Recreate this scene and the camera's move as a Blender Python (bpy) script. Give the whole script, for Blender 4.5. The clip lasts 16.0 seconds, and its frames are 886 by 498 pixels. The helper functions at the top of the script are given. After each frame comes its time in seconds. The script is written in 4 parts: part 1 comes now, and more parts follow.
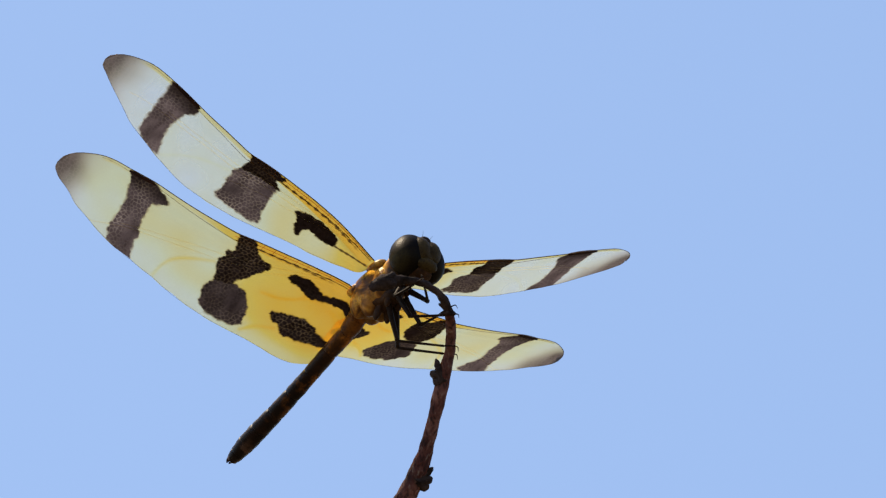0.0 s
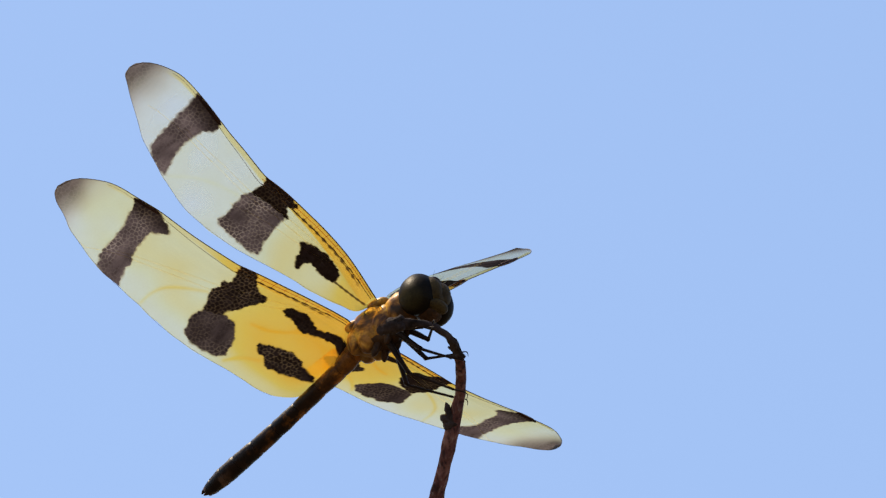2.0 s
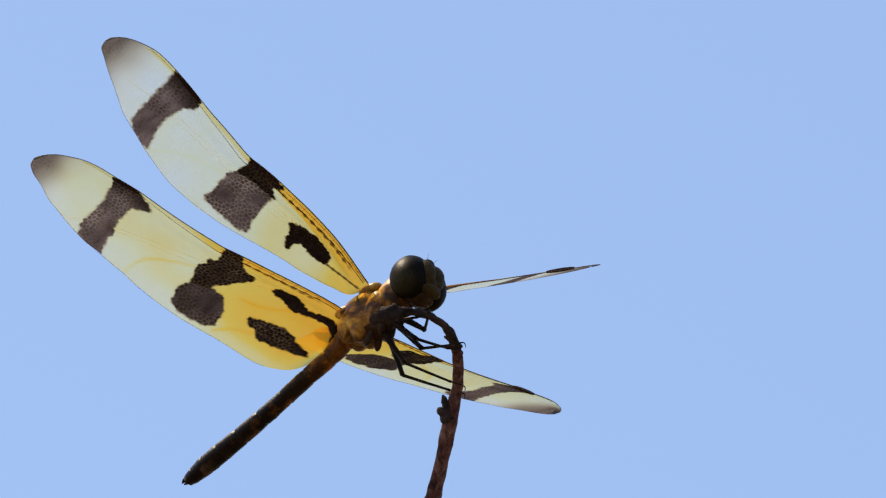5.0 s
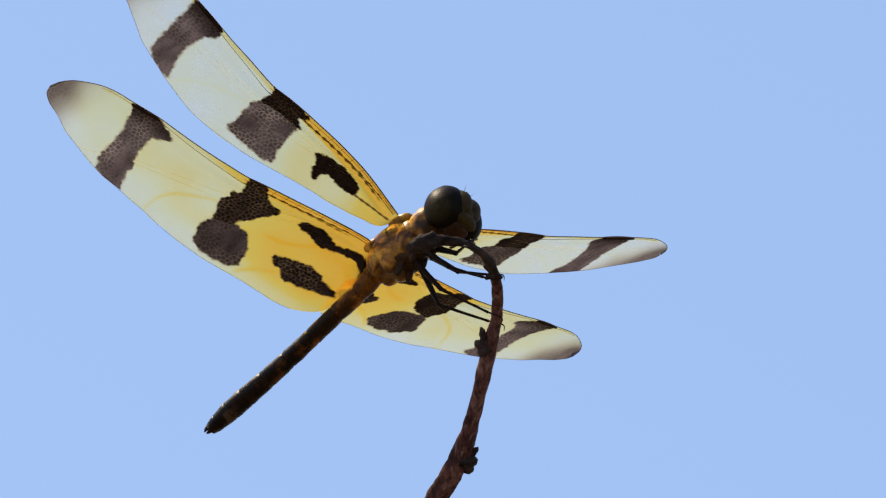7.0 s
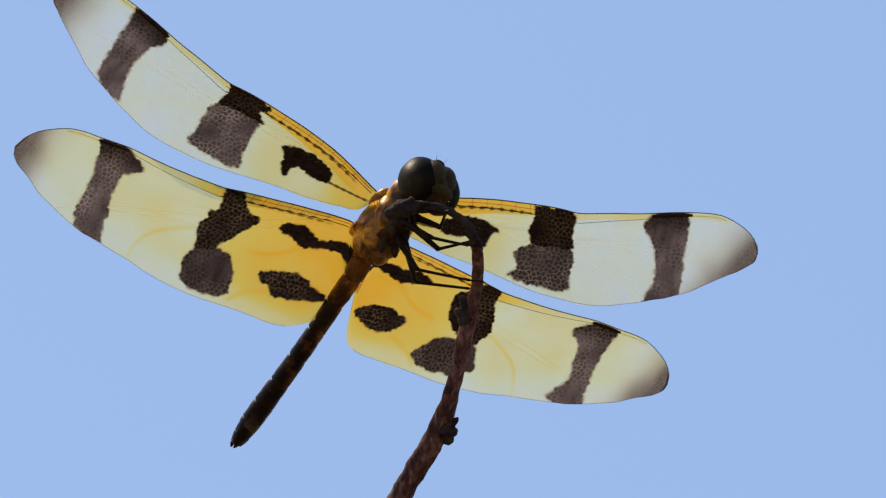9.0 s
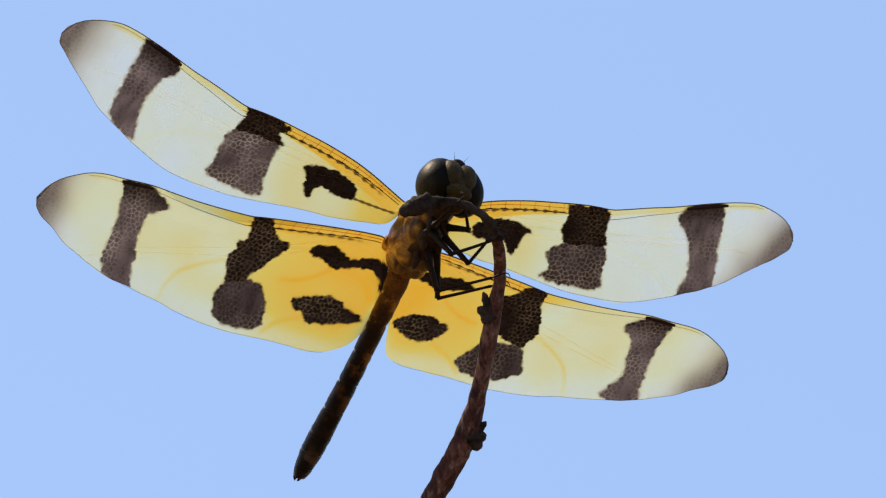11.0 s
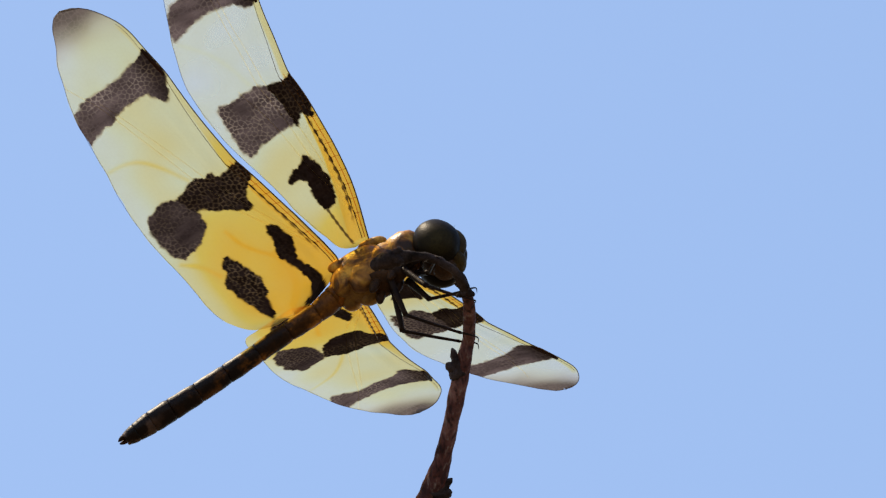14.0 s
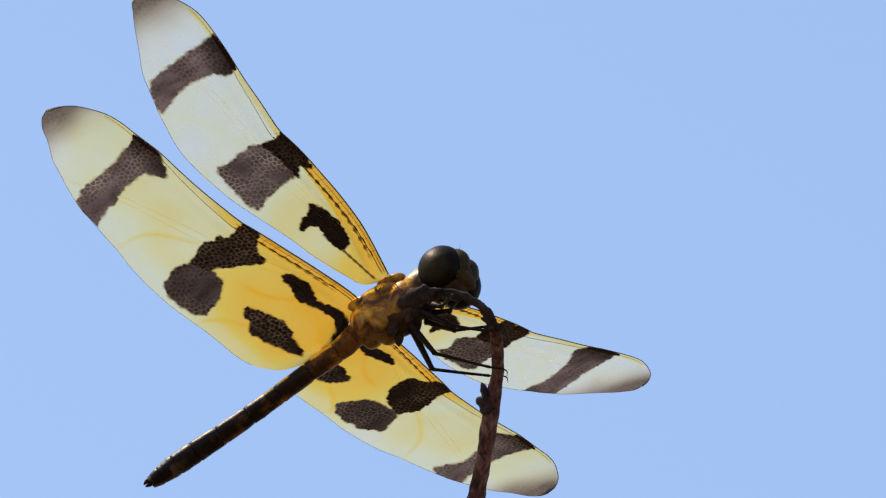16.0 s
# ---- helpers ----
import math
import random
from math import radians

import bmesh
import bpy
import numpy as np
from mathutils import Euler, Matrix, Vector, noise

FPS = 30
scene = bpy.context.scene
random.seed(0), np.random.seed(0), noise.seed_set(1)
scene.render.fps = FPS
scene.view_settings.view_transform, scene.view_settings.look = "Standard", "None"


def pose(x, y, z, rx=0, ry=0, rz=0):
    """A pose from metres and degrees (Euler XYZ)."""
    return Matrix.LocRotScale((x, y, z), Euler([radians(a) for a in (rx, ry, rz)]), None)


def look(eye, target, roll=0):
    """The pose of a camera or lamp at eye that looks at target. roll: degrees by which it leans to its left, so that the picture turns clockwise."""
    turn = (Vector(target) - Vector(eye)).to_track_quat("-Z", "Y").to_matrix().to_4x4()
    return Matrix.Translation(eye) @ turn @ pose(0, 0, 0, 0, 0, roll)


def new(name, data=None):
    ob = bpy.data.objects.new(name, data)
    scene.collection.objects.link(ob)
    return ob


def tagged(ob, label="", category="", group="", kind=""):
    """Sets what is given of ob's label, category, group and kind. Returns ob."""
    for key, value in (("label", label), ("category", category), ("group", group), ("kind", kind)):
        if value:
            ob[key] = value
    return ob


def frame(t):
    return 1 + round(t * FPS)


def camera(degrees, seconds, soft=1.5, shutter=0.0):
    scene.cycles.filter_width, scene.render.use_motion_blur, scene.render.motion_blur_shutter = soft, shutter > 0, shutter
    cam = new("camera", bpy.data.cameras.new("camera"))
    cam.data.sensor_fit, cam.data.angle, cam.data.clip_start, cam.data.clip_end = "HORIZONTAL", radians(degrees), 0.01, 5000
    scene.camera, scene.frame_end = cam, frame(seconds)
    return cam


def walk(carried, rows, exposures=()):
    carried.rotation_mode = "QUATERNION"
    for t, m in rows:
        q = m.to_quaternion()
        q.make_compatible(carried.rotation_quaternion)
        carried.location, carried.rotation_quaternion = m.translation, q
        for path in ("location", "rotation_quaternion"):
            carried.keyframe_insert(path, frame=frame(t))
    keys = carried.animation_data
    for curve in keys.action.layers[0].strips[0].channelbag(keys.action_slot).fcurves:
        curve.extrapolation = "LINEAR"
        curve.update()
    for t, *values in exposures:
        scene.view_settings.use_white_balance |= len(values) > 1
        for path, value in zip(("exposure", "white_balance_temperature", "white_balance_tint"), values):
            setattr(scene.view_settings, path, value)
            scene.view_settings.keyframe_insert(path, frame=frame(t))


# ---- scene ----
cam = camera(3.3265, 16.0, soft=1.3)
walk(cam, [
    (0, look((0.00000, -1.34552, 1.22316), (-0.00018, -0.00591, 2.01024))),
    (0.5, look((0.00000, -1.33884, 1.22702), (-0.00042, -0.00611, 2.01058))),
    (1, look((0.00000, -1.33223, 1.23084), (-0.00046, -0.00632, 2.01094))),
    (1.5, look((0.00000, -1.32423, 1.23545), (-0.00031, -0.00631, 2.01092))),
    (1.8, look((0.00000, -1.31948, 1.23820), (-0.00018, -0.00613, 2.01061))),
    (2, look((0.00000, -1.31633, 1.24001), (-0.00008, -0.00593, 2.01027))),
    (2.5, look((0.00000, -1.30571, 1.24615), (0.00029, -0.00525, 2.00910))),
    (3, look((0.00000, -1.29526, 1.25218), (0.00094, -0.00471, 2.00816))),
    (3.5, look((0.00000, -1.28497, 1.25812), (0.00167, -0.00470, 2.00814))),
    (4, look((0.00000, -1.27485, 1.26397), (0.00217, -0.00510, 2.00884))),
    (4.2, look((0.00000, -1.27093, 1.26623), (0.00162, -0.00505, 2.00875))),
    (6.3, look((0.00000, -1.22982, 1.28997), (-0.00414, -0.00449, 2.00778))),
    (6.5, look((0.00000, -1.22590, 1.29223), (-0.00469, -0.00444, 2.00769))),
    (7, look((0.00000, -1.21728, 1.29720), (-0.00559, -0.00437, 2.00757))),
    (7.5, look((0.00000, -1.21242, 1.30001), (-0.00631, -0.00442, 2.00765))),
    (8, look((0.00000, -1.20759, 1.30280), (-0.00618, -0.00441, 2.00763))),
    (8.5, look((0.00000, -1.20042, 1.30694), (-0.00505, -0.00415, 2.00719))),
    (9, look((0.00000, -1.19333, 1.31103), (-0.00359, -0.00374, 2.00647))),
    (9.2, look((0.00000, -1.19099, 1.31238), (-0.00308, -0.00357, 2.00618))),
    (11.3, look((0.00000, -1.12158, 1.35245), (-0.00591, -0.00270, 2.00467))),
    (11.5, look((0.00000, -1.11848, 1.35425), (-0.00615, -0.00275, 2.00476))),
    (12, look((0.00000, -1.11642, 1.35544), (-0.00657, -0.00289, 2.00501))),
    (12.3, look((0.00000, -1.11518, 1.35615), (-0.00652, -0.00300, 2.00520))),
    (12.5, look((0.00000, -1.11436, 1.35662), (-0.00629, -0.00310, 2.00536))),
    (13, look((0.00000, -1.11232, 1.35780), (-0.00500, -0.00343, 2.00594))),
    (13.5, look((0.00000, -1.11436, 1.35662), (-0.00339, -0.00389, 2.00674))),
    (13.8, look((0.00000, -1.11868, 1.35413), (-0.00274, -0.00418, 2.00724))),
    (14, look((0.00000, -1.12158, 1.35245), (-0.00250, -0.00436, 2.00755))),
    (14.5, look((0.00000, -1.12679, 1.34944), (-0.00239, -0.00477, 2.00826))),
    (15, look((0.00000, -1.12679, 1.34944), (-0.00251, -0.00509, 2.00882))),
    (15.2, look((0.00000, -1.12679, 1.34944), (-0.00254, -0.00520, 2.00901))),
    (15.5, look((0.00000, -1.12679, 1.34944), (-0.00256, -0.00534, 2.00925))),
    (16, look((0.00000, -1.12679, 1.34944), (-0.00261, -0.00552, 2.00956))),
], exposures=[
    (0, 0.44, 6680, 11.5), (1, 0.48, 6680, 11.5), (2.5, 0.49, 6680, 11.5), (4, 0.44, 6680, 11.5), (6.5, 0.44, 6680, 11.5), (7, 0.47, 6680, 11.5), (7.5, 0.58, 6680, 11.5), (8, 0.43, 6680, 11.5), (8.5, 0.35, 6680, 11.5), (9.2, 0.33, 6680, 11.5), (11.3, 0.54, 6680, 11.5), (11.5, 0.54, 6680, 11.5), (12.3, 0.58, 6680, 11.5), (13, 0.46, 6680, 11.5), (14, 0.44, 6680, 11.5), (15, 0.48, 6680, 11.5), (16, 0.48, 6680, 11.5)])

# ---- light ----
SUN_ELEVATION, SUN_TURN = 62.0, -64.0  # degrees above the horizon; from straight ahead, negative to the left
world = bpy.data.worlds.new("sky")
scene.world = world
world.use_nodes = True
sky = world.node_tree.nodes.new("ShaderNodeTexSky")
sky.sky_type = "NISHITA"
sky.sun_disc = False
sky.sun_elevation = radians(SUN_ELEVATION)
sky.sun_rotation = radians(SUN_TURN)
sky.air_density, sky.dust_density, sky.ozone_density = 1.0, 0.55, 1.0
background = world.node_tree.nodes["Background"]
background.inputs["Strength"].default_value = 0.15
world.node_tree.links.new(sky.outputs["Color"], background.inputs["Color"])
sun = new("sun", bpy.data.lights.new("sun", "SUN"))
sun.data.energy, sun.data.angle, sun.data.color = 3.9, radians(0.53), (1.0, 0.85, 0.62)
toward = Vector((math.sin(radians(SUN_TURN)) * math.cos(radians(SUN_ELEVATION)),
                 math.cos(radians(SUN_TURN)) * math.cos(radians(SUN_ELEVATION)), math.sin(radians(SUN_ELEVATION))))
sun.matrix_world = look(toward * 20 + Vector((0, 0, 2)), (0, 0, 2))

MM = 0.001


# ---- materials ----
def material(name):
    m = bpy.data.materials.new(name)
    m.use_nodes = True
    t = m.node_tree
    return m, t, t.nodes["Principled BSDF"], t.nodes["Material Output"]


def node(t, kind, **values):
    n = t.nodes.new(kind)
    for key, value in values.items():
        n.inputs[key.replace("_", " ")].default_value = value
    return n


def ramp(t, source, stops):
    r = t.nodes.new("ShaderNodeValToRGB")
    while len(r.color_ramp.elements) < len(stops):
        r.color_ramp.elements.new(0.5)
    for e, (p, c) in zip(r.color_ramp.elements, stops):
        e.position, e.color = p, (*c, 1)
    t.links.new(source, r.inputs["Fac"])
    return r.outputs["Color"]


def mixed(t, fac, a, b, blend="MIX"):
    m = t.nodes.new("ShaderNodeMix")
    m.data_type, m.blend_type = "RGBA", blend
    for socket, value in ((m.inputs["Factor"], fac), (m.inputs["A"], a), (m.inputs["B"], b)):
        if isinstance(value, (int, float)):
            socket.default_value = value
        elif isinstance(value, tuple):
            socket.default_value = (*value, 1)
        else:
            t.links.new(value, socket)
    return m.outputs["Result"]


def shell(name, dark, light, scale, rough, bump=0.4, speck=(0.02, 0.012, 0.008), coat=0.0, shine=0.2):
    """Chitin or bark: two colours in large blotches, fine dark grain, a bump of both scales."""
    m, t, p, _ = material(name)
    where = t.nodes.new("ShaderNodeTexCoord").outputs["Object"]
    big = node(t, "ShaderNodeTexNoise", Scale=scale, Detail=4.0, Roughness=0.6)
    fine = node(t, "ShaderNodeTexNoise", Scale=scale * 9, Detail=3.0, Roughness=0.7)
    for n in (big, fine):
        t.links.new(where, n.inputs["Vector"])
    base = ramp(t, big.outputs["Fac"], ((0.32, dark), (0.68, light)))
    grain = ramp(t, fine.outputs["Fac"], ((0.35, (0.75, 0.75, 0.75)), (0.5, (0, 0, 0))))
    t.links.new(mixed(t, grain, base, speck), p.inputs["Base Color"])
    p.inputs["Roughness"].default_value = rough
    p.inputs["Specular IOR Level"].default_value = shine
    p.inputs["Coat Weight"].default_value = coat
    p.inputs["Coat Roughness"].default_value = 0.10
    b = node(t, "ShaderNodeBump", Strength=bump, Distance=0.0001)
    t.links.new(fine.outputs["Fac"], b.inputs["Height"])
    t.links.new(b.outputs["Normal"], p.inputs["Normal"])
    return m


def bark_material():
    m, t, p, _ = material("bark")
    where = t.nodes.new("ShaderNodeTexCoord").outputs["Object"]
    stretch = node(t, "ShaderNodeMapping", Scale=(1.0, 1.0, 0.10))
    t.links.new(where, stretch.inputs["Vector"])
    streak = node(t, "ShaderNodeTexNoise", Scale=2400.0, Detail=5.0, Roughness=0.6)
    t.links.new(stretch.outputs["Vector"], streak.inputs["Vector"])
    blotch = node(t, "ShaderNodeTexNoise", Scale=420.0, Detail=3.0)
    t.links.new(where, blotch.inputs["Vector"])
    base = ramp(t, blotch.outputs["Fac"], ((0.3, (0.026, 0.009, 0.008)), (0.52, (0.088, 0.028, 0.022)), (0.72, (0.21, 0.090, 0.070))))
    crack = ramp(t, streak.outputs["Fac"], ((0.36, (0.85, 0.85, 0.85)), (0.50, (0, 0, 0))))
    pale = ramp(t, streak.outputs["Fac"], ((0.56, (0, 0, 0)), (0.70, (0.6, 0.6, 0.6))))
    colour = mixed(t, pale, mixed(t, crack, base, (0.022, 0.011, 0.010)), (0.30, 0.22, 0.18))
    t.links.new(colour, p.inputs["Base Color"])
    p.inputs["Roughness"].default_value = 0.75
    p.inputs["Specular IOR Level"].default_value = 0.12
    b = node(t, "ShaderNodeBump", Strength=1.0, Distance=0.0003)
    t.links.new(streak.outputs["Fac"], b.inputs["Height"])
    t.links.new(b.outputs["Normal"], p.inputs["Normal"])
    return m


def thorax_material():
    """Dark brown thorax with smooth golden patches on its sides; brown pigment and painted shade towards the middle of
    the underside.
    """
    m, t, p, _ = material("amber_thorax")
    where = t.nodes.new("ShaderNodeTexCoord").outputs["Object"]
    big = node(t, "ShaderNodeTexNoise", Scale=300.0, Detail=4.0, Roughness=0.55, Distortion=0.8)
    soft = node(t, "ShaderNodeTexNoise", Scale=900.0, Detail=3.0, Roughness=0.6)
    fine = node(t, "ShaderNodeTexNoise", Scale=3200.0, Detail=3.0)
    for n in (big, soft, fine):
        t.links.new(where, n.inputs["Vector"])
    base = ramp(t, big.outputs["Fac"], ((0.37, (0.026, 0.011, 0.005)), (0.43, (0.13, 0.046, 0.009)), (0.48, (0.42, 0.165, 0.020)), (0.56, (0.74, 0.38, 0.055))))
    split = t.nodes.new("ShaderNodeSeparateXYZ")
    t.links.new(where, split.inputs["Vector"])
    aside = t.nodes.new("ShaderNodeMath")
    aside.operation = "ABSOLUTE"
    t.links.new(split.outputs["X"], aside.inputs[0])
    # midline brown, which also holds the shade of the underside
    middle = node(t, "ShaderNodeMapRange", From_Min=0.0016, From_Max=0.0007, To_Max=0.8)
    t.links.new(aside.outputs[0], middle.inputs["Value"])
    base = mixed(t, middle.outputs["Result"], base, (0.060, 0.026, 0.011))
    stain = ramp(t, soft.outputs["Fac"], ((0.34, (0.6, 0.6, 0.6)), (0.52, (0, 0, 0))))
    colour = mixed(t, stain, base, (0.06, 0.024, 0.008))
    grain = ramp(t, fine.outputs["Fac"], ((0.32, (0.3, 0.3, 0.3)), (0.46, (0, 0, 0))))
    t.links.new(mixed(t, grain, colour, (0.05, 0.020, 0.008)), p.inputs["Base Color"])
    p.inputs["Roughness"].default_value = 0.4
    p.inputs["Specular IOR Level"].default_value = 0.2
    b = node(t, "ShaderNodeBump", Strength=0.4, Distance=0.0003)
    t.links.new(soft.outputs["Fac"], b.inputs["Height"])
    grit = node(t, "ShaderNodeBump", Strength=0.25, Distance=0.0001)
    t.links.new(fine.outputs["Fac"], grit.inputs["Height"])
    t.links.new(b.outputs["Normal"], grit.inputs["Normal"])
    t.links.new(grit.outputs["Normal"], p.inputs["Normal"])
    return m


def abdomen_material():
    """Black abdomen that turns rusty towards the thorax, with pale scuffs near the tail. The rust is brightened to hold
    warm sunlight at the base.
    """
    m, t, p, _ = material("black_abdomen")
    where = t.nodes.new("ShaderNodeTexCoord").outputs["Object"]
    split = t.nodes.new("ShaderNodeSeparateXYZ")
    t.links.new(where, split.inputs["Vector"])
    big = node(t, "ShaderNodeTexNoise", Scale=480.0, Detail=4.0, Roughness=0.6)
    fine = node(t, "ShaderNodeTexNoise", Scale=3800.0, Detail=3.0)
    for n in (big, fine):
        t.links.new(where, n.inputs["Vector"])
    span = node(t, "ShaderNodeMapRange", From_Min=-0.0120, From_Max=-0.0025)
    t.links.new(split.outputs["Y"], span.inputs["Value"])
    black = ramp(t, big.outputs["Fac"], ((0.35, (0.005, 0.002, 0.0015)), (0.7, (0.015, 0.005, 0.003))))
    rust = ramp(t, big.outputs["Fac"], ((0.32, (0.12, 0.036, 0.007)), (0.6, (0.46, 0.16, 0.018)), (0.8, (0.72, 0.30, 0.036))))
    much = ramp(t, span.outputs["Result"], ((0.0, (0, 0, 0)), (0.4, (0.08, 0.08, 0.08)), (0.7, (0.28, 0.28, 0.28)), (1.0, (0.66, 0.66, 0.66))))
    grain = ramp(t, fine.outputs["Fac"], ((0.36, (0.3, 0.3, 0.3)), (0.5, (0, 0, 0))))
    # rust breaks up into blotches on the way to the tail, whose last rings are scuffed
    spread = node(t, "ShaderNodeMapRange", From_Min=-0.0200, From_Max=-0.0050)
    t.links.new(split.outputs["Y"], spread.inputs["Value"])
    blotch = ramp(t, big.outputs["Fac"], ((0.50, (0, 0, 0)), (0.62, (0.6, 0.6, 0.6))))
    much = mixed(t, spread.outputs["Result"], much, mixed(t, 1.0, much, blotch, "SCREEN"))
    colour = mixed(t, much, black, rust)
    last = node(t, "ShaderNodeMapRange", From_Min=-0.0205, From_Max=-0.0235)
    t.links.new(split.outputs["Y"], last.inputs["Value"])
    scuff = ramp(t, big.outputs["Fac"], ((0.52, (0, 0, 0)), (0.60, (0.75, 0.75, 0.75))))
    scuff = mixed(t, last.outputs["Result"], (0, 0, 0), scuff)
    colour = mixed(t, scuff, colour, (0.17, 0.095, 0.065))
    t.links.new(mixed(t, grain, colour, (0.010, 0.005, 0.004)), p.inputs["Base Color"])
    p.inputs["Roughness"].default_value = 0.45
    p.inputs["Specular IOR Level"].default_value = 0.14
    b = node(t, "ShaderNodeBump", Strength=0.35, Distance=0.0001)
    t.links.new(fine.outputs["Fac"], b.inputs["Height"])
    t.links.new(b.outputs["Normal"], p.inputs["Normal"])
    return m


def eye_material():
    """Compound eye: black brown above and beside the face, olive at its outer lower rim, with a fine facet grain. The
    rim's olive is lightened to hold the light on that edge.
    """
    m, t, p, _ = material("compound_eye")
    where = t.nodes.new("ShaderNodeTexCoord").outputs["Object"]
    split = t.nodes.new("ShaderNodeSeparateXYZ")
    t.links.new(where, split.inputs["Vector"])
    aside = t.nodes.new("ShaderNodeMath")
    aside.operation = "ABSOLUTE"
    t.links.new(split.outputs["X"], aside.inputs[0])
    drop = t.nodes.new("ShaderNodeMath")
    drop.operation = "MULTIPLY_ADD"
    t.links.new(split.outputs["Z"], drop.inputs[0])
    drop.inputs[1].default_value = -0.45
    t.links.new(aside.outputs[0], drop.inputs[2])
    outer = node(t, "ShaderNodeMapRange", From_Min=0.0018, From_Max=0.0042)
    t.links.new(drop.outputs[0], outer.inputs["Value"])
    base = ramp(t, outer.outputs["Result"], ((0.1, (0.005, 0.003, 0.002)), (0.45, (0.012, 0.008, 0.004)), (0.72, (0.045, 0.032, 0.012)), (1.0, (0.20, 0.145, 0.045))))
    facets = node(t, "ShaderNodeTexVoronoi", Scale=6000.0)
    t.links.new(where, facets.inputs["Vector"])
    cloud = node(t, "ShaderNodeTexNoise", Scale=900.0, Detail=4.0, Roughness=0.7)
    t.links.new(where, cloud.inputs["Vector"])
    patch = ramp(t, cloud.outputs["Fac"], ((0.46, (0, 0, 0)), (0.66, (0.5, 0.5, 0.5))))
    base = mixed(t, patch, base, (0.016, 0.009, 0.005))
    t.links.new(mixed(t, 0.35, base, facets.outputs["Distance"], "MULTIPLY"), p.inputs["Base Color"])
    p.inputs["Roughness"].default_value = 0.45
    p.inputs["Specular IOR Level"].default_value = 0.05
    b = node(t, "ShaderNodeBump", Strength=0.35, Distance=0.00003)
    t.links.new(facets.outputs["Distance"], b.inputs["Height"])
    t.links.new(b.outputs["Normal"], p.inputs["Normal"])
    return m


def wing_material():
    """Clear membrane that light passes through; amber and brown pigment, and the net of cells."""
    m, t, p, out = material("wing_membrane")
    t.nodes.remove(p)
    where = t.nodes.new("ShaderNodeTexCoord").outputs["Object"]
    pigment = t.nodes.new("ShaderNodeAttribute")
    pigment.attribute_name = "pigment"
    split = t.nodes.new("ShaderNodeSeparateColor")
    t.links.new(pigment.outputs["Color"], split.inputs["Color"])
    amber, brown, pale = split.outputs["Red"], split.outputs["Green"], split.outputs["Blue"]
    veined = t.nodes.new("ShaderNodeAttribute")
    veined.attribute_name = "net"
    parts = t.nodes.new("ShaderNodeSeparateColor")
    t.links.new(veined.outputs["Color"], parts.inputs["Color"])
    net, shows = parts.outputs["Red"], parts.outputs["Green"]
    blotch = node(t, "ShaderNodeTexNoise", Scale=700.0, Detail=3.0)
    t.links.new(where, blotch.inputs["Vector"])
    tint = ramp(t, amber, ((0.0, (0.94, 0.92, 0.80)), (0.12, (0.95, 0.91, 0.67)), (0.3, (0.94, 0.87, 0.47)), (0.62, (0.96, 0.67, 0.11)), (1.0, (0.97, 0.48, 0.03))))
    cloud = ramp(t, blotch.outputs["Fac"], ((0.35, (0.0, 0.0, 0.0)), (0.65, (0.07, 0.07, 0.07))))
    tint = mixed(t, cloud, tint, (0.80, 0.62, 0.26))
    faint = mixed(t, 0.035, (0, 0, 0), net)
    tint = mixed(t, faint, tint, (0.45, 0.27, 0.08))
    inner = mixed(t, pale, (0.008, 0.004, 0.003), (0.165, 0.125, 0.122))
    ribs = mixed(t, shows, inner, mixed(t, pale, (0.13, 0.088, 0.046), (0.60, 0.51, 0.43)))
    streaky = node(t, "ShaderNodeMapping", Scale=(1.7, 0.5, 1.0), Rotation=(0.0, 0.0, 0.3))
    t.links.new(where, streaky.inputs["Vector"])
    streak = node(t, "ShaderNodeTexNoise", Scale=900.0, Detail=3.0)
    t.links.new(streaky.outputs["Vector"], streak.inputs["Vector"])
    stain = ramp(t, streak.outputs["Fac"], ((0.35, (0.66, 0.64, 0.64)), (0.65, (1.25, 1.25, 1.25))))
    inner = mixed(t, 1.0, inner, stain, "MULTIPLY")
    colour = mixed(t, brown, tint, mixed(t, net, inner, ribs))
    clear = t.nodes.new("ShaderNodeBsdfTransparent")
    t.links.new(colour, clear.inputs["Color"])
    glow = t.nodes.new("ShaderNodeBsdfTranslucent")
    scattered = mixed(t, 1.0, colour, (0.62, 0.62, 0.62), "MULTIPLY")
    t.links.new(scattered, glow.inputs["Color"])
    film = t.nodes.new("ShaderNodeBsdfDiffuse")
    t.links.new(scattered, film.inputs["Color"])
    body = t.nodes.new("ShaderNodeMixShader")
    body.inputs[0].default_value = 0.25
    t.links.new(glow.outputs[0], body.inputs[1])
    t.links.new(film.outputs[0], body.inputs[2])
    amount = ramp(t, amber, ((0.0, (0.32, 0.32, 0.32)), (0.3, (0.37, 0.37, 0.37)), (1.0, (0.52, 0.52, 0.52))))
    amount = mixed(t, brown, amount, (0.88, 0.88, 0.88))
    sheet = t.nodes.new("ShaderNodeMixShader")
    t.links.new(amount, sheet.inputs[0])
    t.links.new(clear.outputs[0], sheet.inputs[1])
    t.links.new(body.outputs[0], sheet.inputs[2])
    gloss = node(t, "ShaderNodeBsdfGlossy", Roughness=0.3)
    b = node(t, "ShaderNodeBump", Strength=0.3, Distance=0.00005)
    t.links.new(net, b.inputs["Height"])
    t.links.new(b.outputs["Normal"], gloss.inputs["Normal"])
    coat = t.nodes.new("ShaderNodeMixShader")
    coat.inputs[0].default_value = 0.006
